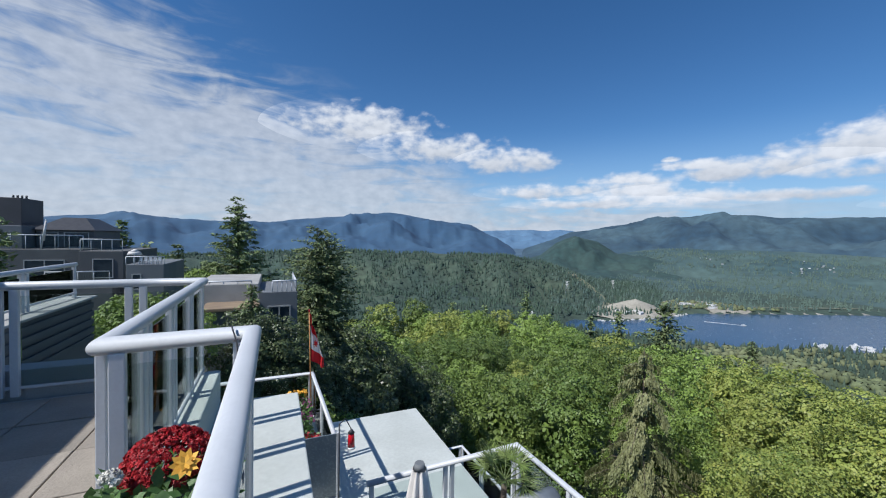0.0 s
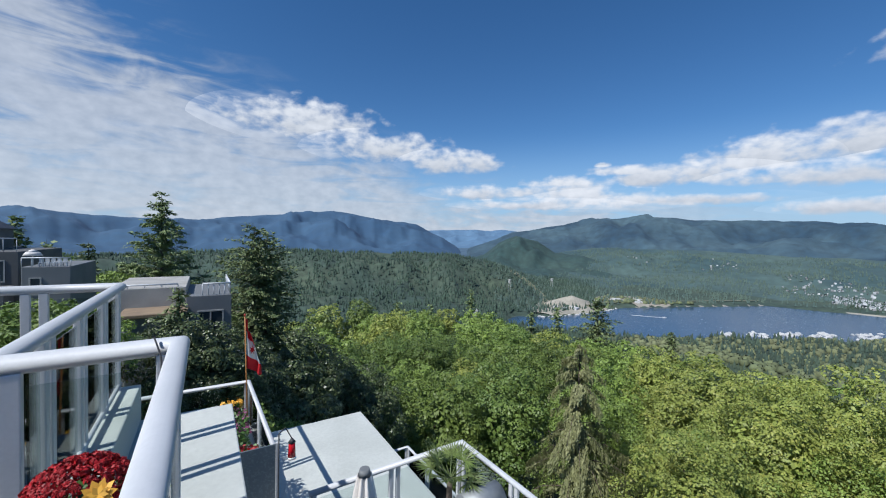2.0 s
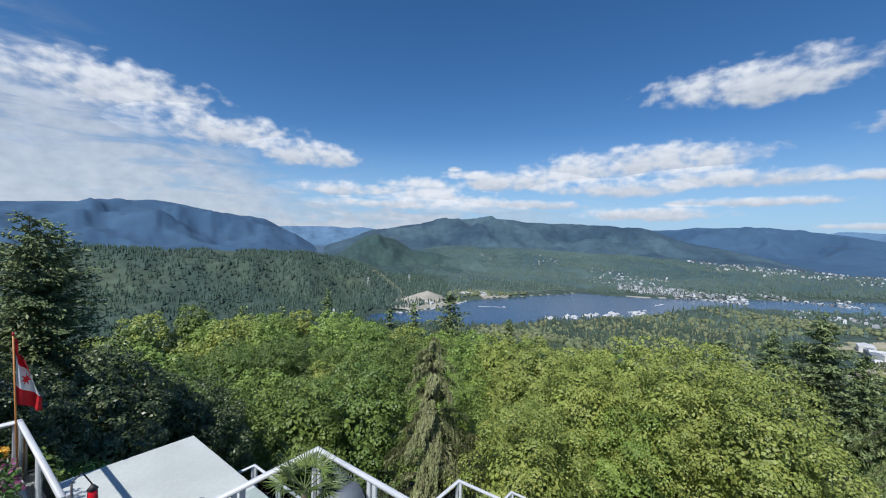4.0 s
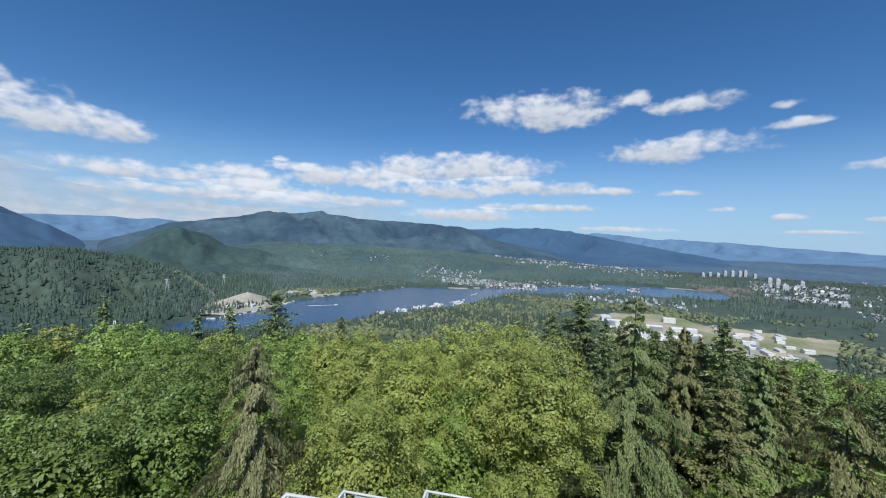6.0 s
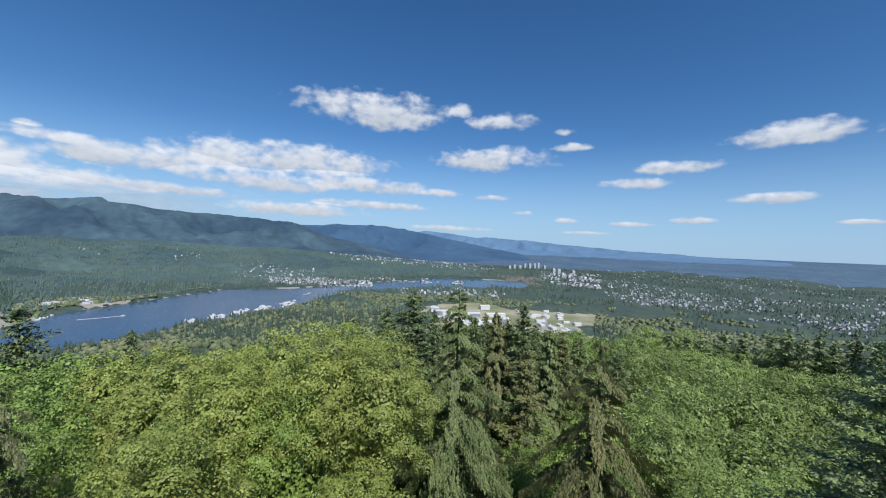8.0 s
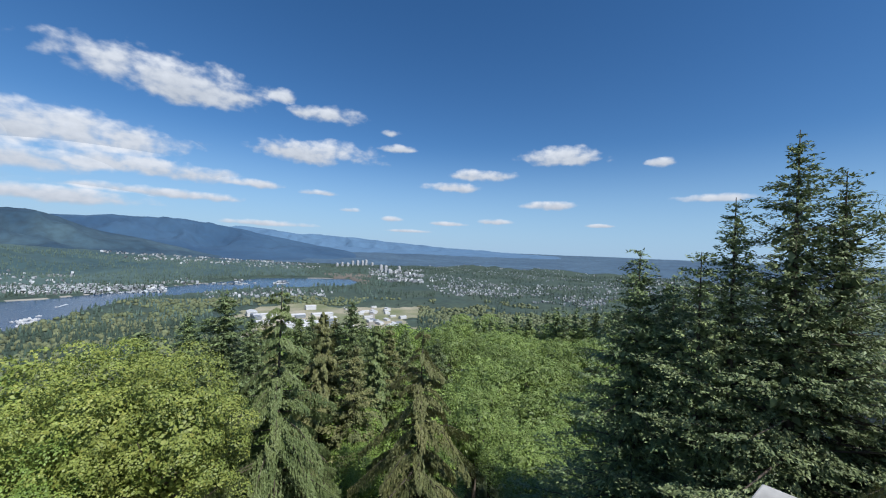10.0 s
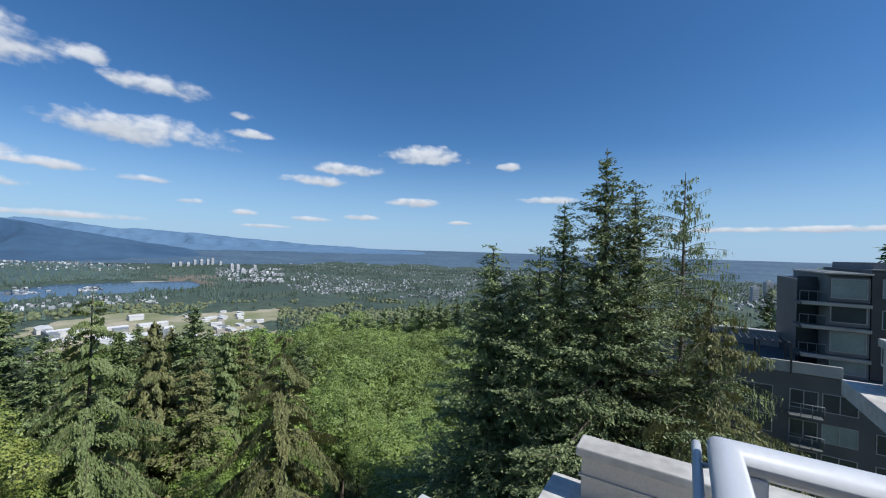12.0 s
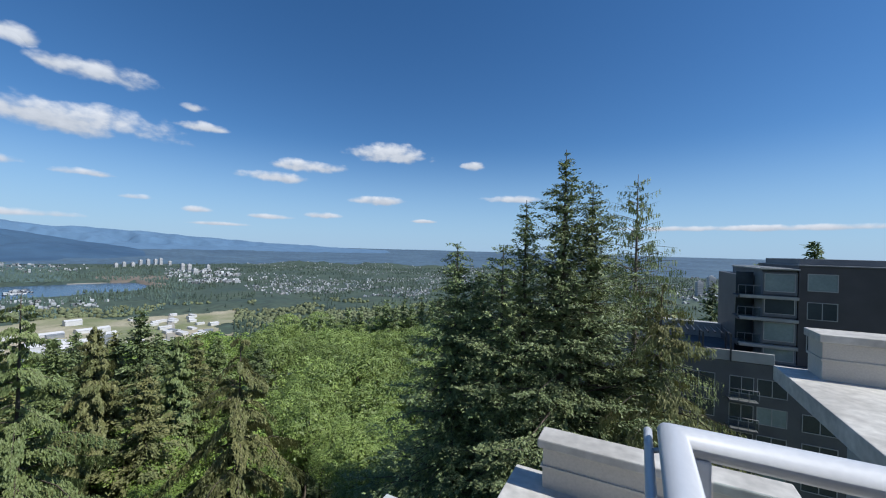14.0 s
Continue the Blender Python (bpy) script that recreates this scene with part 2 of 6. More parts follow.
M_HILL = material("dark_conifer_hillside", (0.031, 0.058, 0.044), (0.045, 0.077, 0.052), 0.01, 0.95, 0.0, 0.12, 0.45)
# aerial haze is mixed into these forest colours, bluer and paler with distance
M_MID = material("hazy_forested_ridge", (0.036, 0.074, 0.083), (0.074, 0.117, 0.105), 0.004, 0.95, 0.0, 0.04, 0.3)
M_FAR = material("haze_tinted_range", (0.03, 0.074, 0.14), (0.045, 0.098, 0.17), 0.003, 0.95, 0.0, 0.02, 0.15)
M_FARTHEST = material("haze_paled_farthest_range", (0.09, 0.168, 0.27), (0.1, 0.182, 0.285), 0.003, 0.95, 0.0, 0.02, 0.08)
# the plain's blue is distance haze put into its colour
M_PLAIN = material("haze_tinted_plain", (0.05, 0.092, 0.145), (0.075, 0.128, 0.18), 0.004, 0.95, 0.0, 0.03, 0.4, stretch=(1, 1, 1))
# nearer hill, with a little haze blue in its green
M_HUMP = material("haze_tinted_dark_forest", (0.024, 0.055, 0.054), (0.038, 0.07, 0.062), 0.006, 0.95, 0.0, 0.05, 0.35)
M_FROST = material("frosted_blue_grey_glass", (0.13, 0.16, 0.18), (0.1, 0.13, 0.15), 1.5, 0.25, 0.0, 30, 0.08)
# pale stucco with the shade of sunless walls put into its colour
M_STUCCO_SHADED = material("shade_darkened_stucco", (0.125, 0.127, 0.128), (0.095, 0.097, 0.1), 0.6, 0.85, 0.2, 40, 0.1)
# haze blue in the base; the dark patches stand in for cloud shadows
M_RIDGE = material("haze_and_cloud_shade_forest", (0.021, 0.05, 0.082), (0.058, 0.102, 0.128), 0.0035, 0.95, 0.0, 0.03, 0.3)
M_SAND = material("bare_gravel", (0.38, 0.35, 0.29), (0.28, 0.26, 0.215), 0.02, 0.9, 0.0, 0.3, 0.2)
M_YARD = material("dry_grass_and_bare_earth", (0.4, 0.35, 0.25), (0.17, 0.19, 0.085), 0.014, 0.92, 0.0, 0.25, 0.2)
M_CLEAR = material("cleared_strip_of_land", (0.22, 0.21, 0.15), (0.15, 0.16, 0.1), 0.02, 0.92, 0.0, 0.2, 0.25)
M_MUD = material("brown_tidal_mud", (0.2, 0.16, 0.12), (0.14, 0.12, 0.095), 0.01, 0.7, 0.0, 0.2, 0.2)
M_WHITE = material("pale_painted_metal", (0.68, 0.67, 0.66), (0.55, 0.55, 0.55), 0.05, 0.6, 0.0, 1.0, 0.08, island=0.25)
M_HOUSES = material("pale_house_walls", (0.42, 0.43, 0.44), (0.24, 0.26, 0.27), 0.02, 0.8, 0.0, 1.0, 0.1, island=0.5)
M_CROWNS = material("distant_conifer_crowns", (0.034, 0.058, 0.043), (0.047, 0.072, 0.046), 0.02, 0.9, 0.0, 1.0, 0.2, island=0.32)
# conifer green lightened and blued to show haze across the inlet
M_SHORE = material("haze_paled_shore_conifers", (0.062, 0.1, 0.088), (0.085, 0.125, 0.096), 0.01, 0.95, 0.0, 0.12, 0.4)
M_CROWNS_L = material("distant_broadleaf_crowns", (0.125, 0.15, 0.072), (0.155, 0.168, 0.085), 0.012, 0.9, 0.0, 1.0, 0.2, island=0.25)
M_WATER = material("inlet_water", (0.03, 0.065, 0.12), (0.035, 0.072, 0.13), 0.004, 0.22, 0.35, 0.25, 0.1, stretch=(1, 1, 1))
M_RED = material("red_petals", (0.42, 0.008, 0.014), (0.28, 0.005, 0.01), 6, 0.6, 0, 40, 0.2, island=0.45)
M_YELLOW = material("yellow_petals", (0.75, 0.42, 0.05), (0.7, 0.34, 0.04), 6, 0.6, 0, 40, 0.15, island=0.2)
M_PALE = material("white_petals", (0.75, 0.73, 0.66), (0.65, 0.62, 0.55), 6, 0.6, 0, 40, 0.15, island=0.15)
M_PURPLE = material("purple_petals", (0.22, 0.06, 0.15), (0.14, 0.035, 0.09), 6, 0.6, 0, 40, 0.2, island=0.4)
M_LEAF = material("pot_plant_leaf", (0.07, 0.14, 0.035), (0.1, 0.19, 0.05), 8, 0.45, 0.1, 40, 0.2, island=0.3, translucent=0.2)
M_PALM = material("palm_leaf", (0.13, 0.19, 0.05), (0.19, 0.24, 0.08), 4, 0.45, 0, 40, 0.2, island=0.3, translucent=0.2)
M_TERRACOTTA = material("glazed_pot", (0.2, 0.2, 0.21), (0.15, 0.15, 0.16), 4, 0.4, 0.1, 30, 0.1)
M_FLAG_RED = material("red_flag_cloth", (0.6, 0.015, 0.02), (0.5, 0.012, 0.018), 5, 0.8, 0.1, 200, 0.06, translucent=0.25)
M_FLAG_WHITE = material("white_flag_cloth", (0.8, 0.8, 0.78), (0.72, 0.72, 0.7), 5, 0.8, 0.1, 200, 0.05, translucent=0.25)
M_POLE = material("varnished_wood_pole", (0.5, 0.22, 0.06), (0.4, 0.17, 0.05), 5, 0.45, 0.1, 40, 0.15, stretch=(1, 1, 0.1))
M_CANVAS = material("pale_umbrella_canvas", (0.74, 0.71, 0.68), (0.6, 0.56, 0.53), 3, 0.85, 0.15, 120, 0.06)
M_DARK = material("dark_metal", (0.05, 0.05, 0.055), (0.035, 0.035, 0.04), 4, 0.5, 0.05, 40, 0.1)
M_REDGLASS = material("red_lantern_glass", (0.55, 0.01, 0.02), (0.45, 0.01, 0.015), 5, 0.15, 0, 40, 0.05)
M_WOOD = material("weathered_wood", (0.3, 0.22, 0.14), (0.22, 0.16, 0.11), 2, 0.8, 0.3, 30, 0.2, stretch=(1, 1, 0.2))
M_STEEL = material("grey_steel", (0.35, 0.37, 0.38), (0.28, 0.3, 0.31), 1, 0.5, 0.05, 20, 0.1, metal=0.4)


# ---- helpers for building ----
def bx(bm, x0, x1, y0, y1, z0, z1, bevel=0.0):
    vs = [bm.verts.new((x, y, z)) for z in (z0, z1) for y in (y0, y1) for x in (x0, x1)]
    fs = [bm.faces.new([vs[i] for i in f]) for f in ((0, 2, 3, 1), (4, 5, 7, 6), (0, 1, 5, 4), (2, 6, 7, 3), (0, 4, 6, 2), (1, 3, 7, 5))]
    if bevel:
        bmesh.ops.bevel(bm, geom=list({e for f in fs for e in f.edges}), offset=bevel, segments=2, affect="EDGES", profile=0.5)
    return bm


def rod(bm, a, b, r0, r1=None, seg=10, caps=True):
    a, b = Vector(a), Vector(b)
    r1 = r0 if r1 is None else r1
    q = (b - a).to_track_quat("Z", "Y")
    rings = []
    for p, r in ((a, r0), (b, r1)):
        rings.append([bm.verts.new(p + q @ Vector((r * math.cos(i * math.tau / seg), r * math.sin(i * math.tau / seg), 0))) for i in range(seg)])
    for i in range(seg):
        f = bm.faces.new((rings[0][i], rings[0][(i + 1) % seg], rings[1][(i + 1) % seg], rings[1][i]))
        f.smooth = True
    if caps:
        bm.faces.new(rings[0][::-1])
        bm.faces.new(rings[1])
    return bm


def mitred_tube(bm, pts, r, seg=20):
    """A tube of radius r along pts, with mitred corners."""
    pts = [Vector(p) for p in pts]
    rings = []
    for i, p in enumerate(pts):
        d0 = (p - pts[i - 1]).normalized() if i else (pts[1] - p).normalized()
        d1 = (pts[i + 1] - p).normalized() if i < len(pts) - 1 else d0
        n = (d0 + d1).normalized()
        side = d0.cross(Vector((0, 0, 1))).normalized()
        up = side.cross(d0)
        ring = []
        for k in range(seg):
            a = k * math.tau / seg
            o = p + side * (r * math.cos(a)) + up * (r * math.sin(a))
            o -= d0 * ((o - p).dot(n) / d0.dot(n))
            ring.append(bm.verts.new(o))
        rings.append(ring)
    for r0, r1 in zip(rings, rings[1:]):
        for k in range(seg):
            f = bm.faces.new((r0[k], r0[(k + 1) % seg], r1[(k + 1) % seg], r1[k]))
            f.smooth = True
    bm.faces.new(rings[0][::-1])
    bm.faces.new(rings[-1])
    bmesh.ops.recalc_face_normals(bm, faces=bm.faces[:])
    return bm


def mesh_of(name, bm, mat):
    me = bpy.data.meshes.new(name)
    bm.to_mesh(me)
    bm.free()
    me.materials.append(mat)
    return me


def arrays_mesh(name, verts, faces, mat, smooth=False):
    """A mesh from numpy arrays; all faces have the same number of corners."""
    me = bpy.data.meshes.new(name)
    n, k = faces.shape
    me.vertices.add(len(verts))
    me.vertices.foreach_set("co", np.asarray(verts, dtype=np.float32).ravel())
    me.loops.add(n * k)
    me.loops.foreach_set("vertex_index", faces.astype(np.int32).ravel())
    me.polygons.add(n)
    me.polygons.foreach_set("loop_start", np.arange(0, n * k, k, dtype=np.int32))
    if smooth:
        me.polygons.foreach_set("use_smooth", np.ones(n, dtype=bool))
    me.materials.append(mat)
    me.update(calc_edges=True)
    return me


def part(name, bm, mat, parent, label=""):
    ob = new(name, bm if isinstance(bm, bpy.types.Mesh) else mesh_of(name, bm, mat))
    ob.parent = parent
    if label:
        ob["label"] = label
    return ob


def thing(name, m, label, category, group="", kind=""):
    ob = new(name)
    ob.matrix_world = m
    return tagged(ob, label, category, group, kind)


TURN = 23.8                                   # the building's own axes against the world's


def site(x=0.0, y=0.0, z=0.0, rz=0.0):
    """A pose given in the building's axes: x outwards from the deck, y along its edge."""
    return pose(0, 0, 0, 0, 0, TURN) @ pose(x, y, z, 0, 0, rz)


def polar(az, r, z=0.0):
    return Vector((r * math.sin(radians(az)), r * math.cos(radians(az)), z))


# ---- the land ----
WATER_Z = -120.0
BASE_R = (0, 25, 60, 120, 300, 520, 700, 1300, 2400, 3500, 4850)
BASE_Z = (-22, -26, -33, -50, -86, -112, -117, -116, -100, -58, 0)
SHORE_AZ = (18.3, 19.5, 24, 35.6, 44.5, 56.4, 61.8, 65.2, 78, 90.4, 91.8, 90, 78.6, 65.2, 57.6, 49, 33.5, 29, 24, 19.4, 18.5, 18.0)
SHORE_EL = (12.2, 13.2, 13.9, 13.5, 11.5, 9.6, 8.0, 7.1, 6.2, 5.8, 5.2, 4.7, 4.75, 6.1, 6.8, 6.85, 8.8, 10, 10.8, 11.0, 11.2, 11.6)
SHORE = [((EYE[2] - WATER_Z) / math.tan(radians(e)) * math.sin(radians(a)), (EYE[2] - WATER_Z) / math.tan(radians(e)) * math.cos(radians(a))) for a, e in zip(SHORE_AZ, SHORE_EL)]


def fbm(x, y, scale, octaves=4, seed=0.0):
    """Smooth numpy value noise, about -1 to 1."""
    out, amp = np.zeros_like(x, dtype=float), 1.0
    for o in range(octaves):
        fx, fy = x / scale + seed + o * 17.3, y / scale - seed + o * 9.1
        ix, iy = np.floor(fx), np.floor(fy)
        tx, ty = fx - ix, fy - iy
        tx, ty = tx * tx * (3 - 2 * tx), ty * ty * (3 - 2 * ty)

        def h(a, b):
            v = np.sin(a * 127.1 + b * 311.7) * 43758.5453
            return (v - np.floor(v)) * 2 - 1
        out += amp * ((h(ix, iy) * (1 - tx) + h(ix + 1, iy) * tx) * (1 - ty) + (h(ix, iy + 1) * (1 - tx) + h(ix + 1, iy + 1) * tx) * ty)
        amp, scale = amp * 0.5, scale * 0.5
    return out * 0.6


def shore_distance(x, y):
    """Signed distance to the inlet's shore, negative in the water."""
    d = np.full(x.shape, 1e9)
    inside = np.zeros(x.shape, dtype=bool)
    n = len(SHORE)
    for i in range(n):
        (x0, y0), (x1, y1) = SHORE[i], SHORE[(i + 1) % n]
        ex, ey = x1 - x0, y1 - y0
        t = np.clip(((x - x0) * ex + (y - y0) * ey) / (ex * ex + ey * ey), 0, 1)
        d = np.minimum(d, np.hypot(x - x0 - t * ex, y - y0 - t * ey))
        cross = ((y0 > y) != (y1 > y)) & (x < ex * (y - y0) / (ey if abs(ey) > 1e-9 else 1e-9) + x0)
        inside ^= cross
    return np.where(inside, -d, d)


# crest distance, breadth, then azimuths and elevations of the crest
DARK_HILL = (960, 250, (-75, -30, -15, -7, 4, 10, 13.5, 18, 20, 23, 27, 30), (-3.2, -2.6, -2.1, -2.2, -2.4, -2.6, -3.1, -4.3, -5.1, -6.6, -7.6, -9))
HUMP = (1700, 300, (8, 11.8, 14.4, 16.5, 19, 22, 24.6, 30, 40), (-6, -3, -2.1, -0.4, 0.6, 0.0, -1.6, -2.5, -4))
FOOTHILLS = (2050, 560, (13, 18, 24, 30, 40, 55, 65, 80, 95, 100), (-7, -3.2, -1.7, -0.8, -0.8, -1.2, -1.9, -2.7, -3.6, -6))
MAIN_RIDGE = (2900, 800, (8, 12, 18.5, 21, 24.5, 28, 36, 42, 51, 57, 62, 70, 80), (-7, -1.5, 1.2, 1.5, 2.1, 2.9, 3.5, 3.0, 2.6, 2.2, 0.6, -1, -3))
WEST_RANGE = (3300, 900, (-85, -49, -45, -40, -34, -25, -18, -8, -2, 4, 6.4, 8, 12.3, 16), (0.8, 1.1, 1.7, 2.3, 1.8, 1.7, 2.7, 3.6, 2.7, 2.1, 0.8, 0.3, -2.5, -5))
EAST_RANGE = (3700, 700, (52, 60, 64, 69.6, 75.8, 82, 90, 97), (1.5, 2.3, 2.5, 2.5, 1.7, 0.5, -0.7, -2.5))
ARM_RANGE = (4300, 600, (0, 4, 8, 11, 14, 17, 20, 30), (1.0, 1.2, 1.3, 1.5, 1.3, 1.5, 1.3, 1))
FAR_RANGE = (4500, 500, (66, 74, 77, 79.7, 83.6, 90.6, 99, 106, 113, 122), (1.2, 2.0, 2.1, 1.9, 1.5, 1.3, 0.8, 0.35, 0.02, -0.4))
LOW_HILL = (2600, 330, (95, 100, 103, 108, 114, 120, 126, 135, 140), (-2.6, -1.8, -1.5, -1.2, -1.2, -1.3, -1.5, -1.9, -2.8))


def base_height(r):
    return np.interp(r, BASE_R, BASE_Z)


def ridge_height(x, y, spec):
    dist, breadth, azs, els = spec
    r, az = np.hypot(x, y), np.degrees(np.arctan2(x, y))
    az = np.where(az < -120, az + 360, az)
    el = np.interp(az, azs, els)
    el = el + 0.16 * fbm(az * 10, az * 0, 26.0, 5, dist * 0.01)
    crest = EYE[2] + dist * np.tan(np.radians(el))
    base = base_height(r)
    k = np.exp(-((r - dist) / breadth) ** 2)
    spur = 1 - 3.2 * np.abs(fbm(x, y, breadth * 0.55, 6, dist * 0.013))
    gully = 1 + (0.42 * np.clip(spur, -1, 1) - 0.2 + 0.3 * fbm(x, y, breadth * 0.2, 4, dist * 0.02)) * (1 - k ** 4)
    z = base - 8 + (crest - base + 8) * k * gully
    return np.where(shore_distance(x, y) < 25, np.minimum(z, WATER_Z - 3), z) if 1500 < dist < 2500 else z


def land_height(x, y):
    r = np.hypot(x, y)
    z = base_height(r) + fbm(x, y, 90, 4) * np.clip(r / 120, 0, 1) * 3
    for spec in (DARK_HILL, LOW_HILL):
        z = np.maximum(z, ridge_height(x, y, spec))
    d = shore_distance(x, y)
    shore_z = WATER_Z + np.clip(d, -60, 400) * 0.16
    return np.where(d < 0, np.minimum(z, shore_z - 0.4), np.where(r > 330, np.minimum(np.maximum(z, WATER_Z + 0.8), WATER_Z + 1.2 + np.maximum(d, 0) * 0.5), z))


def sheet(name, az0_, az1_, n_az, radii, height, mat, label, category):
    az, r = np.meshgrid(np.radians(np.linspace(az0_, az1_, n_az)), np.asarray(radii, dtype=float), indexing="ij")
    x, y = r * np.sin(az), r * np.cos(az)
    v = np.stack([x, y, height(x, y)], -1).reshape(-1, 3)
    m = len(radii)
    i, j = np.meshgrid(np.arange(n_az - 1), np.arange(m - 1), indexing="ij")
    a = (i * m + j).ravel()
    f = np.stack([a, a + 1, a + m + 1, a + m], 1)
    return tagged(new(name, arrays_mesh(name, v, f[:, ::-1], mat, True)), label, category, kind="structure")


sheet("ground", -180, 180, 540, np.concatenate([[0.01], np.geomspace(6, 420, 60)]), land_height, M_LAND, "wooded hillside below the building", "ground")
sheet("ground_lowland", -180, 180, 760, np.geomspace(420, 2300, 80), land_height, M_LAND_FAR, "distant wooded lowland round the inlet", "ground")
sheet("backdrop_plain", -180, 180, 361, np.linspace(2290, 4900, 40), lambda x, y: base_height(np.hypot(x, y)) + fbm(x, y, 300, 3) * 3, M_PLAIN, "flat river plain, tinted haze-blue, running out to the horizon", "plain")
# each range carries its haze as base colour
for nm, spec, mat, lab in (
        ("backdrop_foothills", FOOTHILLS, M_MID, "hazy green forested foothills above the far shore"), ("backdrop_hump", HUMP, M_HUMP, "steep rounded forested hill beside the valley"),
        ("backdrop_main_ridge", MAIN_RIDGE, M_RIDGE, "long forested mountain ridge tinted haze-blue"), ("backdrop_west_range", WEST_RANGE, M_FAR, "haze-blue forested mountain range under low cloud"),
        ("backdrop_east_range", EAST_RANGE, M_FAR, "lower haze-blue ridge running off to the plain"), ("backdrop_arm_range", ARM_RANGE, M_FARTHEST, "haze-pale blue mountains closing the valley"),
        ("backdrop_far_range", FAR_RANGE, M_FARTHEST, "haze-pale blue farthest mountains on the horizon")):
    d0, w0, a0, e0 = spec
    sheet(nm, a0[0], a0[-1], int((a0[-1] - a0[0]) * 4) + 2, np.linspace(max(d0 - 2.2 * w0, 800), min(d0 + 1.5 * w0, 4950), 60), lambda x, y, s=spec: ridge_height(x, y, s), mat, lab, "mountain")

# the inlet
bm = bmesh.new()
bm.faces.new([bm.verts.new((x, y, WATER_Z)) for x, y in ((-300, 350), (1900, -200), (1900, 1600), (-300, 1600))])
tagged(new("water", mesh_of("water", bm, M_WATER)), "calm blue inlet water", "water", kind="structure")

# pale strip of beach and road along the far shore
bm = bmesh.new()
for (xa, ya), (xb, yb) in zip(SHORE[11:20], SHORE[12:21]):
    n_ = Vector((yb - ya, xa - xb, 0)).normalized()
    n_ = n_ if n_.dot(Vector((xa, ya, 0))) > 0 else -n_
    a_, b_ = Vector((xa, ya, WATER_Z + 1.6)), Vector((xb, yb, WATER_Z + 1.6))
    cuts = 14
    for i in range(cuts):
        p0, p1 = a_.lerp(b_, i / cuts), a_.lerp(b_, (i + 1) / cuts)
        w0, w1 = (5.0 + 4.0 * abs(math.sin(i * 1.7 + xa)), 5.0 + 4.0 * abs(math.sin((i + 1) * 1.7 + xa)))
        bm.faces.new([bm.verts.new(v) for v in (p0 - n_ * 2 - Vector((0, 0, 1.7)), p1 - n_ * 2 - Vector((0, 0, 1.7)), p1 + n_ * w1, p0 + n_ * w0)])
tagged(new("ground_beach", mesh_of("ground_beach", bm, M_SAND)), "pale strip of beach along the far shore", "beach", kind="structure")



# ---- trees ----
def unit(v):
    return v / np.maximum(np.linalg.norm(v, axis=-1, keepdims=True), 1e-9)


def blades(c, along, across):
    """Leaf quads at c, reaching along and across (half extents)."""
    n = len(c)
    v = np.stack([c - along, c + across - along * 0.15, c + along, c - across - along * 0.15], 1).reshape(-1, 3)
    return v, np.arange(n * 4).reshape(n, 4)


def broadleaf_crown(name, rng, n, R, H, leaf, mat, lobes=110):
    """A dome of leafy clumps over an inner mass of leaves, with dark gaps between the clumps; the crown's foot is at z = 0."""
    k = np.arange(lobes)
    zz = 1 - 1.5 * (k + 0.5) / lobes
    a = k * 2.39996 + rng.uniform(-0.35, 0.35, lobes)
    d = np.stack([np.cos(a) * np.sqrt(1 - zz ** 2), np.sin(a) * np.sqrt(1 - zz ** 2), zz], -1)
    d = unit(d + rng.normal(size=d.shape) * 0.09)
    bulge = 1 + 0.13 * np.sin(3 * np.arctan2(d[:, 1], d[:, 0]) + rng.uniform(0, 6)) * np.sqrt(np.maximum(1 - d[:, 2] ** 2, 0))
    reach = (rng.uniform(0.72, 0.93, lobes) * bulge)[:, None]
    half = np.array([R, R, H * 0.5])
    mid = np.array([0, 0, H * 0.47])
    centre = d * reach * half + mid
    size = rng.uniform(0.13, 0.25, lobes) * R
    n_core = n // 6
    m = n - n_core
    w = size ** 2 / (size ** 2).sum()
    pick = rng.choice(lobes, m, p=w)
    o = unit(rng.normal(size=(m, 3)) + d[pick] * 0.8 + np.array([0, 0, 0.55]))
    p = centre[pick] + o * (size[pick] * rng.uniform(0.6, 1.05, m) ** 0.5)[:, None] * np.array([1.1, 1.1, 0.72])
    p += rng.normal(size=(m, 3)) * leaf * 0.45
    nor = unit(o + rng.normal(size=(m, 3)) * 0.33 + np.array([0, 0, 0.25]))
    s = leaf * rng.uniform(0.55, 1.2, m)
    q = unit(rng.normal(size=(n_core, 3)))
    p = np.concatenate([p, q * half * rng.uniform(0.42, 0.66, (n_core, 1)) + mid])
    nor = np.concatenate([nor, unit(q + rng.normal(size=(n_core, 3)) * 0.3)])
    s = np.concatenate([s, min(leaf * 2.0, 0.08 + leaf) * rng.uniform(0.9, 1.3, n_core)])[:, None]
    a = unit(np.cross(nor, rng.normal(size=(n, 3))))
    b = np.cross(nor, a)
    return arrays_mesh(name, *blades(p, a * s, b * s * 0.68), mat)


def broadleaf_trunk(name, rng, R, H, foot, mat):
    bm = bmesh.new()
    rod(bm, (0, 0, -foot), (0, 0, H * 0.35), 0.26, 0.17, 8)
    for k in range(9):
        a = k * 2.4 + rng.uniform(-0.3, 0.3)
        e = Vector((math.cos(a) * R * 0.5, math.sin(a) * R * 0.5, H * rng.uniform(0.35, 0.7)))
        s = Vector((0, 0, H * rng.uniform(-0.1, 0.33)))
        mid = s.lerp(e, 0.5) + Vector((0, 0, 0.4))
        rod(bm, s, mid, 0.1, 0.07, 5, False)
        rod(bm, mid, e, 0.07, 0.03, 5, False)
    return mesh_of(name, bm, mat)


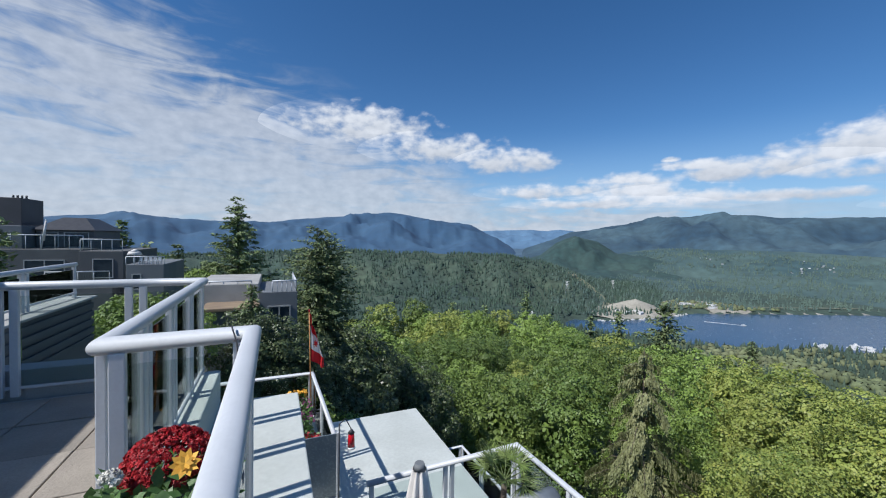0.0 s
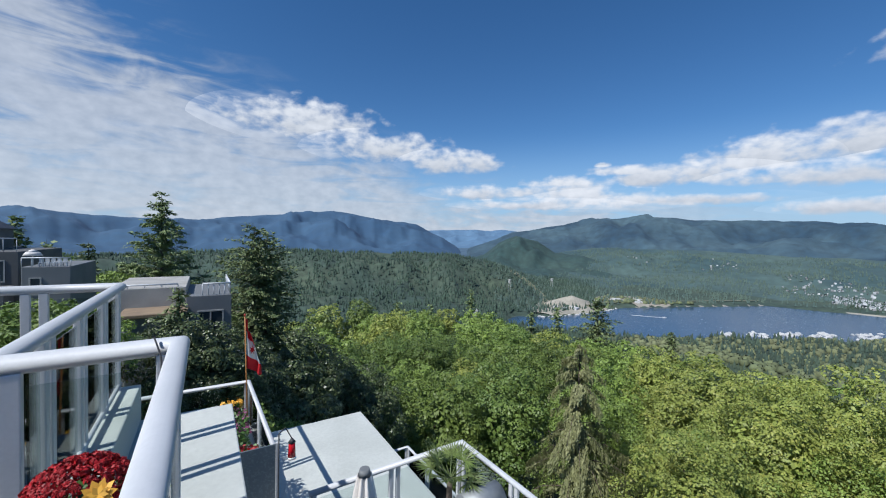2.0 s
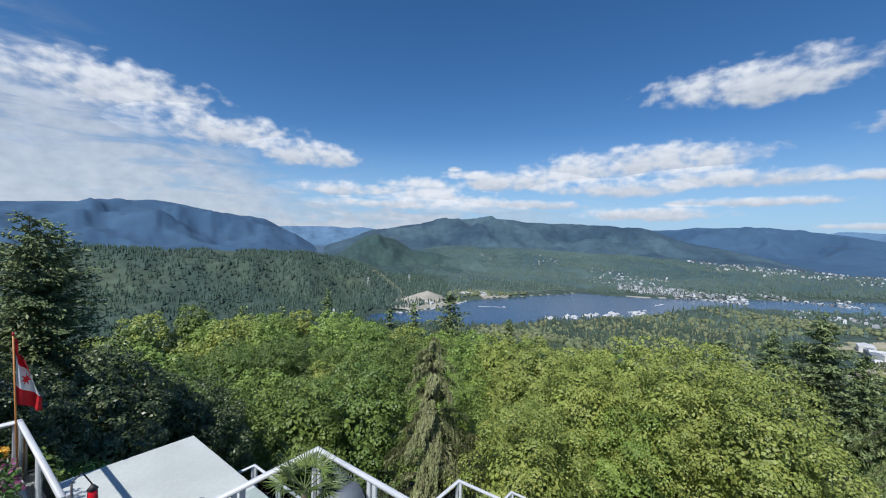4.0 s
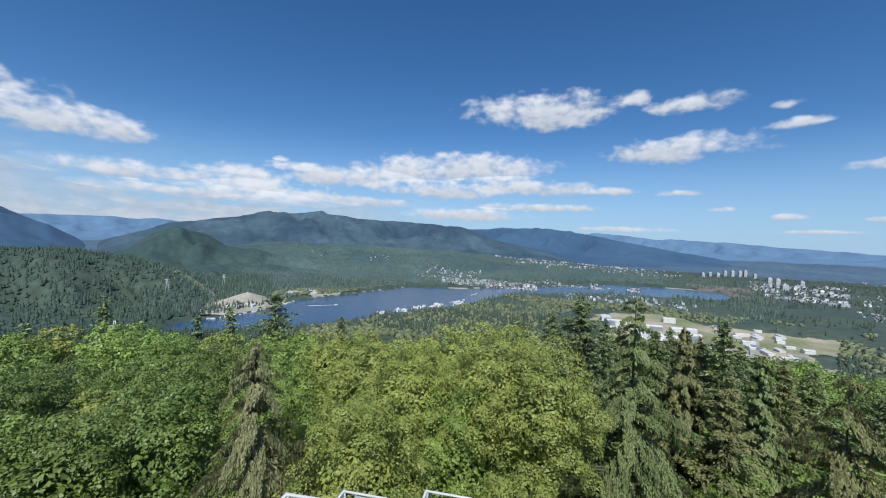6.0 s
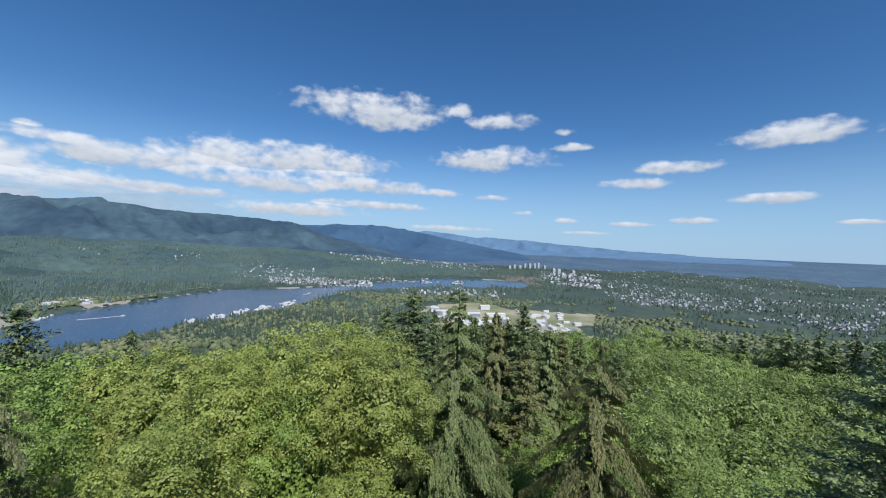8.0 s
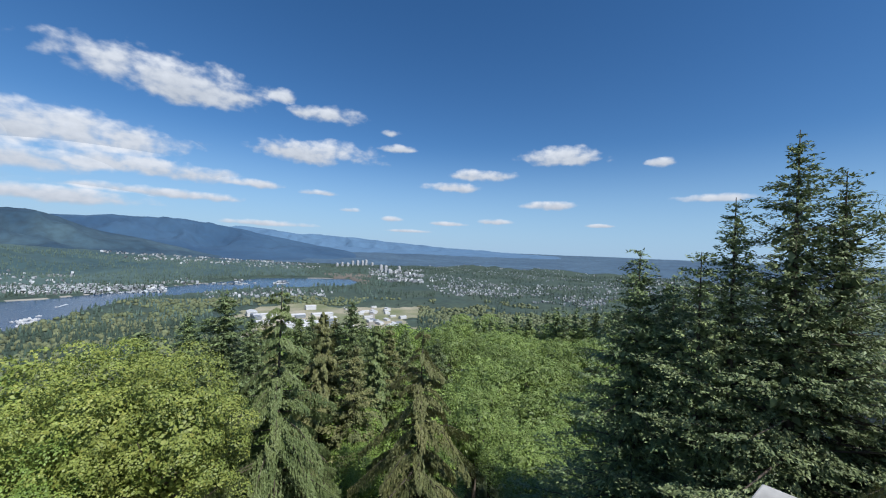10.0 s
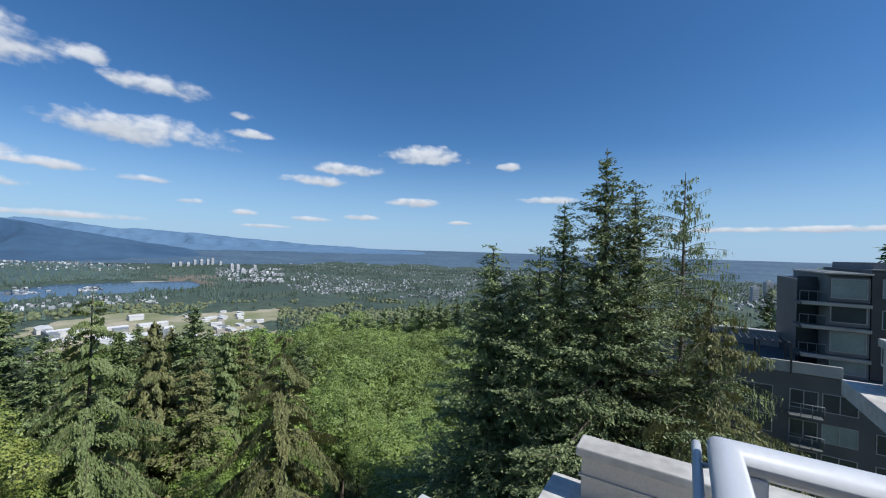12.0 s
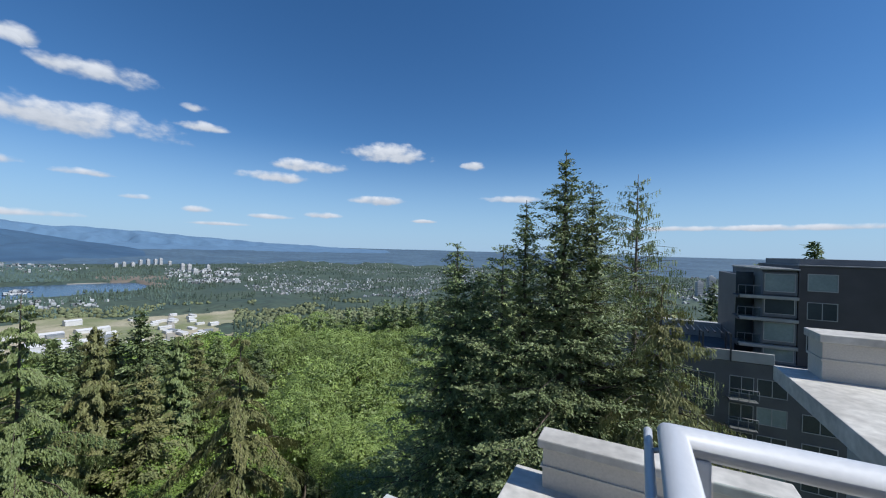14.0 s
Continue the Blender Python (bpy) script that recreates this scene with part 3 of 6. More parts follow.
def conifer_meshes(rng, H, R, spray, mat, bark, droop=0.35, gap=0.42, hang=0.3, bare=0.06, density=1.0, power=0.85, thin=1.0, cap=9.0, lift=0.0, blade=0.4, hidden=0.0, sweep=0.0, core=True):
    """Whorls of limbs round a tapered stem, each with flat sprays of needles or with hanging strands; the foot is at z = 0."""
    bm = bmesh.new()
    r0 = 0.011 * H
    rod(bm, (0, 0, 0), (0, 0, H * 0.55), r0, r0 * 0.55, 8, False)
    rod(bm, (0, 0, H * 0.55), (0, 0, H), r0 * 0.55, 0.015, 8, False)
    P, AL, AC = [], [], []
    up = np.array([0, 0, 1.0])
    z = H * bare
    while z < H * 0.99:
        f = z / H
        ln = min(R * (1 - f) ** power, cap * (1 + 0.4 * (1 - f))) + 0.1
        cnt = int(rng.integers(4, 7)) if f < 0.95 else 3
        turn0 = rng.uniform(0, 6.28)
        for k in range(cnt):
            a = turn0 + k * math.tau / cnt + rng.uniform(-0.45, 0.45)
            L = ln * (rng.uniform(0.5, 1.05) if rng.uniform() < 0.85 else rng.uniform(1.05, 1.28))
            out = np.array([math.cos(a), math.sin(a), 0.0])
            side = np.array([-out[1], out[0], 0.0])
            rise0 = rng.uniform(0.02, 0.35) + (0.3 if sweep else 0.7) * f ** 4 + lift
            dr = droop * rng.uniform(0.6, 1.4)
            sw = sweep * rng.uniform(0.5, 1.5)
            zz = z + rng.uniform(-0.8, 0.8) * gap * (0.35 if hang > 0.6 else 1.0)

            def along_limb(q):
                return out * (L * q)[:, None] + up * (zz + L * (rise0 * q - dr * 1.4 * q ** 2 + dr * 0.35 * q ** 4 + sw * q ** 3))[:, None]
            low = 0.3 if zz < hidden else 1.0
            m = int(low * (3 + 1.0 * L + 2.2 * L * L) * 3.4 * density * thin * (0.26 / spray) ** 1.3) + 5
            ends = along_limb(np.array([0.02, 0.5, 0.95]))
            rod(bm, ends[0], ends[1], 0.010 * L + 0.006, 0.006 * L + 0.004, 3, False)
            rod(bm, ends[1], ends[2], 0.006 * L + 0.004, 0.003, 3, False)
            if hang > 0.6:
                links = 5
                m = max(m // links, 3)
                t = np.repeat(rng.uniform(0.12, 1.0, m) ** 0.75, links)
                lat = np.repeat(rng.uniform(-1, 1, m), links)
                w = (0.08 + 0.3 * np.sin(np.clip(t * 1.1, 0, 1) * math.pi * 0.93)) * L * 0.42
                fall = np.repeat(rng.uniform(0.25, 1.0, m) * hang * (0.22 + 0.16 * L), links) * np.tile((np.arange(links) + 0.4) / links, m)
                n = m * links
                pp = along_limb(t) + side * (lat * w)[:, None] - up * (np.abs(lat) * w * 0.45 + fall)[:, None] + rng.normal(size=(n, 3)) * spray * 0.18
                dirn = unit(out * rng.uniform(0.0, 0.5, (n, 1)) - up * rng.uniform(0.7, 1.3, (n, 1)) + rng.normal(size=(n, 3)) * 0.28)
                nor = unit(np.cross(dirn, out + up * 0.3 + rng.normal(size=(n, 3)) * 0.3))
                s = (spray * rng.uniform(0.55, 1.05, n))[:, None]
            else:
                # needles bunch into flat fingers along the limb
                tufts = max(3, int(2.2 * L + 1.5 * L * L))
                tc = rng.uniform(0.06, 1.0, tufts) ** 0.7
                lat = rng.uniform(-1, 1, tufts)
                w = (0.1 + 0.42 * np.sin(np.clip(tc * 1.15, 0, 1) ** 0.8 * math.pi * 0.93)) * L * 0.6
                heart = along_limb(np.clip(tc + np.abs(lat) * 0.1, 0, 1.02)) + side * (lat * w)[:, None] - up * (np.abs(lat) * w * (0.2 + hang * 0.5))[:, None]
                point = unit(out * 0.9 + side * (lat * 0.8)[:, None] + up * (1.4 * sw * tc ** 2 - 0.5 * hang * rng.uniform(0.2, 1.2, tufts))[:, None])
                pick = rng.integers(0, tufts, m)
                reach = (0.2 + 0.07 * L) * rng.uniform(-1, 1, (m, 1))
                pp = heart[pick] + point[pick] * reach + rng.normal(size=(m, 3)) * spray * np.array([0.6, 0.6, 0.35])
                dirn = unit(point[pick] + rng.normal(size=(m, 3)) * 0.45)
                nor = unit(np.cross(dirn, up + out * 0.25 + rng.normal(size=(m, 3)) * 0.45))
                s = (spray * rng.uniform(0.45, 1.1, m))[:, None]
            P.append(pp)
            AL.append(dirn * s)
            AC.append(nor * s * blade)
            if core and L > 0.5:
                c = 3 + int(2.2 * L)
                pp = along_limb(rng.uniform(0.04, 0.42, c)) + side * (rng.uniform(-0.1, 0.1, c) * L)[:, None] - up * (0.1 * L)
                dirn = unit(out * 0.8 - up * 0.5 + rng.normal(size=(c, 3)) * 0.4)
                P.append(pp)
                AL.append(dirn * 0.11 * min(L, 2.2))
                AC.append(unit(np.cross(dirn, out * 0.4 + side * rng.uniform(-1, 1, (c, 1)) + up * 0.5)) * 0.065 * min(L, 2.2))
        z += gap * rng.uniform(0.7, 1.3) * (0.5 + 0.65 * (1 - f))
    v, fc = blades(np.concatenate(P), np.concatenate(AL), np.concatenate(AC))
    return mesh_of("trunk", bm, bark), arrays_mesh("crown", v, fc, mat)


def ground_z(x, y):
    return float(land_height(np.array([x]), np.array([y]))[0])


def conifer(name, az, r, top_el, R, label, seed, mat, bark=None, **kw):
    x, y, _ = polar(az, r)
    gz = ground_z(x, y) - 0.2
    H = EYE[2] + r * math.tan(radians(top_el)) - gz
    p_ = kw.setdefault("power", 0.85)
    if kw.get("hang", 0) > 0.6:
        kw["blade"] = 0.34
        kw["density"] = kw.get("density", 1.0) * 2.1
    kw["cap"] = R * 1.35
    kw["hidden"] = EYE[2] - 0.72 * r - gz
    R = R / (8.0 / H) ** p_
    if r >= 31:
        kw["spray"] = 0.17 if r < 48 else 0.23 if r < 60 else 0.5
        kw["density"] = kw.get("density", 1.0) * (1.25 if r < 60 else 0.7)
        kw["gap"] = 0.5 if r < 60 else 0.9
    else:
        kw["density"] = kw.get("density", 1.0) * 0.7
    kw.setdefault("spray", 0.15)
    tr, cr = conifer_meshes(np.random.default_rng(seed), H, R, mat=mat, bark=bark or M_BARK, **kw)
    t = thing(name, pose(x, y, gz), label, "tree", "conifers on the slope")
    part("trunk", tr, None, t)
    part("crown", cr, None, t)
    return t


DARKF = "tall dark-green fir standing on the wooded slope"
conifer("fir_tree", -28.3, 40, 4.9, 2.8, "tall pointed dark-green fir beyond the terraces", 11, M_FIR, gap=0.5, droop=0.22)
conifer("fir_tree", -18.2, 27, 1.3, 3.0, "broad dark-green fir with a blunt double top", 12, M_FIR, power=0.5, gap=0.42, droop=0.35)
conifer("fir_tree", -16.6, 28.5, 0.2, 2.6, DARKF, 13, M_FIR, power=0.55)
conifer("fir_tree", -34.8, 46, -1.1, 2.0, "young fir behind the terraced roofs", 14, M_FIR)
conifer("fir_tree", -31.8, 48, -3.4, 2.0, "young fir behind the terraced roofs", 15, M_FIR)
conifer("fir_tree", -40.1, 70, 1.2, 1.6, "slim fir standing behind the houses", 16, M_FIR)
conifer("fir_tree", -38.0, 75, -0.8, 1.6, "slim fir standing behind the houses", 17, M_FIR)
conifer("fir_tree", -49.9, 19, 1.4, 1.2, "dark fir beside the white terrace house", 18, M_FIR, power=0.6)
conifer("fir_tree", -26.6, 17.5, -6.6, 1.5, "small fir beside the grey roof terrace", 19, M_FIR)
conifer("hemlock_tree", 28.3, 21, -13.3, 3.5, "weeping grey-green hemlock with hanging branches", 21, M_HEMLOCK, droop=0.8, hang=1.2, spray=0.1, gap=0.95, power=0.7, density=2.0)
conifer("fir_tree", 30.5, 85, -7.6, 4.6, "fir rising above the maple wood", 22, M_FIR, density=0.7, spray=0.6)
conifer("fir_tree", 25.1, 95, -9.3, 1.9, "small pointed fir above the maple wood", 23, M_FIR, density=0.6, spray=0.6)
conifer("fir_tree", 12.5, 92, -7.8, 2.0, "thin fir above the maple wood", 24, M_FIR, density=0.5, spray=0.6)
for k, (a, r, e) in enumerate(((1.5, 100, -9.4), (-3.0, 96, -9.2), (6.5, 105, -9.8), (21.5, 100, -10.4), (-8.5, 80, -10.8), (39.5, 100, -11.2))):
    conifer("fir_tree", a, r, e, 2.5, "fir at the far edge of the maple wood", 40 + k, M_FIR, density=0.5, spray=0.65)
conifer("spruce_tree", 81.2, 26, -5.6, 3.9, "tall slim spruce with drooping branches", 25, M_CEDAR, density=2.0, droop=0.7, hang=0.75, power=0.85, gap=1.05, spray=0.1)
conifer("fir_tree", 74.4, 50, -6.5, 3.6, DARKF, 26, M_FIR, gap=0.55)
conifer("fir_tree", 70.4, 58, -9.3, 3.0, DARKF, 27, M_FIR)
conifer("fir_tree", 66.0, 62, -10.8, 2.7, DARKF, 28, M_FIR)
conifer("cedar_tree", 101.4, 22, -12.0, 3.9, "browning cedar with drooping sprays", 29, M_BROWN, density=2.8, droop=0.85, hang=0.75, spray=0.1, power=0.8, gap=1.05)
conifer("cedar_tree", 86.8, 36, -9.3, 2.6, "browning cedar with drooping sprays", 30, M_BROWN, droop=0.45, hang=0.7)
conifer("fir_tree", 90.8, 50, -8.0, 2.5, DARKF, 31, M_FIR)
conifer("cedar_tree", 94.5, 40, -11.3, 2.9, "dull green cedar among broadleaf trees", 32, M_CEDAR, droop=0.45, hang=0.7)
conifer("fir_tree", 131.2, 21, 1.2, 3.2, "dark dense fir close to the building", 33, M_FIR, spray=0.115, power=0.8, gap=0.36, density=0.9)
conifer("fir_tree", 135.2, 22.5, -2.0, 2.3, "dark dense fir close to the building", 34, M_FIR, spray=0.115, power=0.6)
conifer("fir_tree", 146.6, 20.5, 14.7, 3.1, "large tall fir with a forked crown near the roof", 35, M_FIR_GREY, spray=0.095, power=1.05, gap=0.46, density=1.15, droop=0.15, lift=0.04, sweep=0.13)
conifer("fir_tree", 141.2, 20.0, 7.8, 1.8, "slim side stem of a large fir with upswept branches", 36, M_FIR_GREY, spray=0.1, power=0.75, gap=0.42, density=0.9, droop=0.12, lift=0.1, sweep=0.16)
conifer("fir_tree", 138.0, 19.5, 1.2, 2.1, "lower side stem of a large fir", 136, M_FIR_GREY, spray=0.1, power=0.6, gap=0.4, density=0.9, droop=0.15, lift=0.05, sweep=0.14)
conifer("fir_tree", 150.3, 21.2, 9.9, 2.7, "second stem of the large forked fir", 37, M_FIR_GREY, spray=0.1, power=0.75, gap=0.4, density=0.95, droop=0.12, lift=0.05, sweep=0.14)
conifer("cedar_tree", 155.9, 25, 10.9, 3.1, "sparse half-bare conifer with drooping branch tips", 38, M_CEDAR, M_DEADWOOD, power=0.6, gap=0.7, density=0.6, droop=0.36, hang=0.9, thin=0.6, spray=0.085, core=False)
conifer("cedar_tree", 159.0, 21, -3.6, 4.4, "drooping cedar with yellow-green sprays", 39, M_BROWN, power=0.7, droop=0.5, hang=0.9, gap=0.85, spray=0.1)
conifer("fir_tree", 173.3, 75, 2.1, 1.8, "fir behind the dark apartment building", 50, M_FIR)
conifer("fir_tree", 168.6, 72, -0.6, 1.7, "fir behind the dark apartment building", 51, M_FIR)
for k, (a, r, e) in enumerate(((166.2, 70, -3.0), (164.4, 75, -3.2), (117, 95, -9.2), (119.5, 100, -8.4), (122, 92, -8.2), (124.5, 96, -8.0), (127.5, 90, -7.6), (113, 100, -9.6), (109.5, 98, -10.0), (134.5, 80, -4.4), (106.2, 96, -10.9), (111.4, 92, -9.9), (115.2, 96, -9.0), (120.8, 94, -7.7), (123.4, 98, -7.5), (126.0, 92, -7.2), (128.9, 96, -7.0), (103.5, 90, -11.6))):
    conifer("fir_tree", a, r, e, 2.3, "dark fir at the far edge of the wood", 60 + k, M_FIR, density=0.9, spray=0.6)

for k, (a, r, e) in enumerate(((77.5, 46, -9.8), (79.4, 60, -10.4), (83.6, 48, -10.3), (85.2, 58, -9.9), (88.6, 52, -10.5), (92.6, 56, -10.7), (94.2, 60, -11.3), (96.4, 47, -11.6), (98.7, 52, -11.9), (103.6, 45, -13.2), (91.5, 34, -14.2))):
    conifer("fir_tree", a, r, e, 2.7, "dull green conifer in the mixed wood", 90 + k, (M_FIR, M_CEDAR, M_BROWN)[(k * 2) % 3], droop=0.4)


# broadleaf wood: a few crowns, repeated
def broadleaf(name, seed, n, leaf, mat, R, H, label):
    rng = np.random.default_rng(seed)
    t = thing(name, pose(0, 0, -400), label, "tree", "broadleaf wood on the slope")
    part("trunk", broadleaf_trunk("trunk", rng, R, H, 13.0, M_BARK), None, t)
    part("crown", broadleaf_crown("crown", rng, n, R, H, leaf, mat), None, t)
    return t


GREEN, GOLD, ALD = "leafy green maple in the wood below", "maple turning yellow in the wood below", "grey-green alder in the wood below"
near_set = [broadleaf("maple_tree", 100 + k, 22000, 0.068, M_MAPLE, 3.7, 11.5, GREEN) for k in range(3)] + [broadleaf("maple_tree", 110, 22000, 0.068, M_MAPLE_Y, 3.7, 11.0, GOLD)]
mid_set = [broadleaf("maple_tree", 115 + k, 9500, 0.118, M_MAPLE, 3.7, 11.5, GREEN) for k in range(3)] + [broadleaf("maple_tree", 119, 9500, 0.118, M_MAPLE_Y, 3.7, 11.0, GOLD)]
deep_set = [broadleaf("maple_tree", 112 + k, 11000, 0.1, M_MAPLE_D, 3.7, 11.5, "dark green maple in the wood below") for k in range(2)]
far_set = [broadleaf("maple_tree", 120 + k, 3600, 0.22, M_MAPLE, 3.9, 11.0, GREEN) for k in range(3)] + [broadleaf("maple_tree", 130, 3600, 0.22, M_MAPLE_Y, 3.9, 11.0, GOLD)]
alder_set = [broadleaf("alder_tree", 140 + k, 15000, 0.075, M_ALDER, 3.9, 9.5, ALD) for k in range(2)]
alder_far = [broadleaf("alder_tree", 150 + k, 5400, 0.135, M_ALDER, 4.2, 8.5, ALD) for k in range(2)]
shrub_set = [broadleaf("broadleaf_tree", 160 + k, 5000, 0.2, M_MAPLE, 4.6, 9.0, "small leafy tree between the terraces") for k in range(2)]

dark_set = [broadleaf("broadleaf_tree", 170, 12000, 0.1, M_DARKLEAF, 3.4, 10.0, "dark green broadleaf tree beside the fir")]


def by_distance(d):
    return near_set if d < 29 else mid_set if d < 50 else far_set


rng = np.random.default_rng(7)
planted = set()


def plant(proto, x, y, top, scale):
    m = pose(x, y, top - proto["height"] * scale, 0, 0, rng.uniform(0, 360)) @ Matrix.Diagonal((scale, scale, scale * rng.uniform(0.92, 1.1), 1))
    if proto.name in planted:
        q = proto.scale
        copy_thing(proto, m @ Matrix.Diagonal((1 / q.x, 1 / q.y, 1 / q.z, 1)))
    else:
        planted.add(proto.name)
        proto.matrix_world = m


for p in near_set + mid_set + deep_set + far_set + alder_set + alder_far + shrub_set + dark_set:
    p["height"] = 9.8
for gx in range(-4, 17):
    for gy in range(-17, 17):
        x, y = (gx + (gy % 2) * 0.5) * 6.9 + rng.uniform(-1.6, 1.6), gy * 6.1 + rng.uniform(-1.6, 1.6)
        r, az = math.hypot(x, y), math.degrees(math.atan2(x, y))
        top = -9.2 - 0.085 * (r - 15) + rng.uniform(-1.9, 1.2)
        if any(r < hr + 3 and abs(az - ha) < math.degrees(3.6 / hr) for ha, hr in ((101.4, 22), (81.2, 26), (28.3, 21))):
            continue
        if r > 60 and rng.uniform() < 0.12:
            continue
        if -24 < az < 80 and 16.5 < r < 92:
            if az < -10 and r < 30 or az < 14 and r < 27 or r > np.interp(az, (16, 24, 34, 42, 60), (92, 72, 64, 58, 52)):
                continue
            gold = rng.uniform() < (0.5 if (38 < az < 70 and r > 22) or (az < 12 and r > 60) else 0.1)
            pool = by_distance(r)
            deep = az < 24 and r < 62 and rng.uniform() < 0.75
            plant(deep_set[int(rng.integers(0, 2))] if deep else pool[-1] if gold else pool[int(rng.integers(0, 3))], x, y, top - (2.0 if az > 68 else 0), rng.uniform(0.85, 1.15))
        elif 80 <= az < 104 and 20 < r < 104:
            plant(by_distance(r)[int(rng.integers(0, 3))], x, y, top - 2.6, rng.uniform(0.75, 0.95))
        elif 104 <= az < 172 and 20 < r < 105 and not (az > 138 and r < 46):
            plant((alder_set if r < 40 else alder_far)[int(rng.integers(0, 2))], x, y, top - 1.0 + (0.03 * r if az < 138 else 1.5), rng.uniform(0.85, 1.1))

for az, d, top in ((-37, 52, -2.0), (-35.5, 44, -2.6), (-33.5, 40, -3.0), (-32, 52, -2.6), (-30, 44, -3.4), (-26, 46, -3.6), (-24.5, 38, -4.4), (-22.5, 48, -4.6), (-29, 56, -4.0), (-21, 40, -6.0), (-13, 33, -7.5), (-10, 30, -8.5)):
    w = polar(az, d)
    plant(mid_set[int(rng.integers(0, 3))], w.x, w.y, top, rng.uniform(0.7, 0.95))

for az, d, el in ((69.5, 23, -14.6), (62.5, 25, -13.6), (57.0, 31, -13.8), (50.0, 26, -15.5), (44.0, 33, -13.6), (66.0, 33, -13.4), (42.6, 19.5, -25.8)):
    w = polar(az, d)
    plant((near_set if d < 29 else mid_set)[-1], w.x, w.y, EYE[2] + d * math.tan(radians(el)), 0.95)

for az, d, el in ((-12.6, 23, -10.8), (-8.0, 25, -14.5), (-14.5, 20, -15.0), (-3.5, 25, -18.0), (-22.8, 16.5, -10.2), (-26.6, 16.0, -10.6), (-19.0, 17.0, -13.0)):
    w = polar(az, d)
    plant(dark_set[0], w.x, w.y, EYE[2] + d * math.tan(radians(el)), 0.8 if d > 18 else 0.5)

# ---- far woods, houses, works and boats on the land below ----
def cone_wood(name, x, y, z, h, w, mat, label):
    n, k = len(x), 5
    a = np.arange(k) * math.tau / k
    ring = np.stack([np.cos(a), np.sin(a), np.zeros(k)], -1)
    tiers_v, tiers_f = [], []
    for t0, t1, ww in ((0.05, 0.7, 1.0), (0.45, 1.0, 0.62)):
        base = np.stack([x, y, z + h * t0], -1)[:, None, :] + ring[None] * (w * ww)[:, None, None]
        tip = np.stack([x, y, z + h * t1], -1)[:, None, :]
        off = sum(len(q) for q in tiers_v)
        tiers_v.append(np.concatenate([base, tip], 1).reshape(-1, 3))
        i = np.arange(n)[:, None] * (k + 1) + off
        j = np.arange(k)[None]
        tiers_f.append(np.stack([i + j, i + (j + 1) % k, np.broadcast_to(i + k, (n, k))], -1).reshape(-1, 3))
    return tagged(new(name, arrays_mesh(name, np.concatenate(tiers_v), np.concatenate(tiers_f), mat)), label, "woods", kind="stuff")


def blob_wood(name, x, y, z, h, w, mat, label):
    """Rounded crowns, each an uneven low dome."""
    n, k = len(x), 6
    g = np.random.default_rng(3)
    a = np.arange(k) * math.tau / k
    vs = []
    for zz, ww in ((0.15, 0.8), (0.55, 1.0), (0.9, 0.5)):
        rr = (w * ww)[:, None] * g.uniform(0.75, 1.2, (n, k))
        vs.append(np.stack([x[:, None] + np.cos(a) * rr, y[:, None] + np.sin(a) * rr, (z + h * zz)[:, None] + g.uniform(-0.12, 0.12, (n, k)) * h[:, None]], -1))
    v = np.concatenate(vs, 1).reshape(-1, 3)
    i = np.arange(n)[:, None] * (3 * k)
    j = np.arange(k)[None]
    f = [np.stack([i + t * k + j, i + t * k + (j + 1) % k, i + (t + 1) * k + (j + 1) % k, i + (t + 1) * k + j], -1).reshape(-1, 4) for t in (0, 1)]
    f.append(np.stack([i[:, 0] + 2 * k, i[:, 0] + 2 * k + 1, i[:, 0] + 2 * k + 3, i[:, 0] + 2 * k + 4], -1))
    return tagged(new(name, arrays_mesh(name, v, np.concatenate(f), mat)), label, "woods", kind="stuff")


def scatter(n, az_lo, az_hi, r_lo, r_hi, seed):
    g = np.random.default_rng(seed)
    az, r = np.radians(g.uniform(az_lo, az_hi, n)), np.sqrt(g.uniform(r_lo ** 2, r_hi ** 2, n))
    return r * np.sin(az), r * np.cos(az), g


def works(x, y):
    """Inside the cleared industrial ground."""
    r, az = np.hypot(x, y), np.degrees(np.arctan2(x, y))
    el = np.degrees(np.arctan((EYE[2] - base_height(r)) / r))
    return (az > 75.5) & (az < 100.5) & (el > 8.5) & (el < 13.0)


for nm, cnt, lo, hi, r0, r1, seed, tall in (("far_conifers", 17000, -60, 30, 260, 1250, 1, 8.5), ("far_shore_conifers", 11000, 16, 96, 640, 1900, 6, 9), ("shore_conifers", 7000, 20, 140, 130, 640, 2, 9), ("plain_conifers", 14000, 55, 180, 500, 2250, 4, 9)):
    x, y, g = scatter(cnt, lo, hi, r0, r1, seed)
    z, d = land_height(x, y), shore_distance(x, y)
    if nm == "far_shore_conifers":
        z = np.maximum(z, ridge_height(x, y, FOOTHILLS))
    keep = (d > 6) & ~works(x, y) & (fbm(x, y, 120, 3, 5.0) > (-0.35 if nm != "plain_conifers" else -0.1))
    x, y, z = x[keep], y[keep], z[keep]
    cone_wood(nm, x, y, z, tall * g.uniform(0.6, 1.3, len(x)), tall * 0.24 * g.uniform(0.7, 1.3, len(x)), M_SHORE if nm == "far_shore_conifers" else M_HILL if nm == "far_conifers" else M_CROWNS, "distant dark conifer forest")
x, y, g = scatter(9000, 30, 150, 130, 900, 9)
z, d = land_height(x, y), shore_distance(x, y)
keep = (d > 5) & ~works(x, y) & (fbm(x, y, 90, 3, 2.0) > -0.05)
x, y, z = x[keep], y[keep], z[keep]
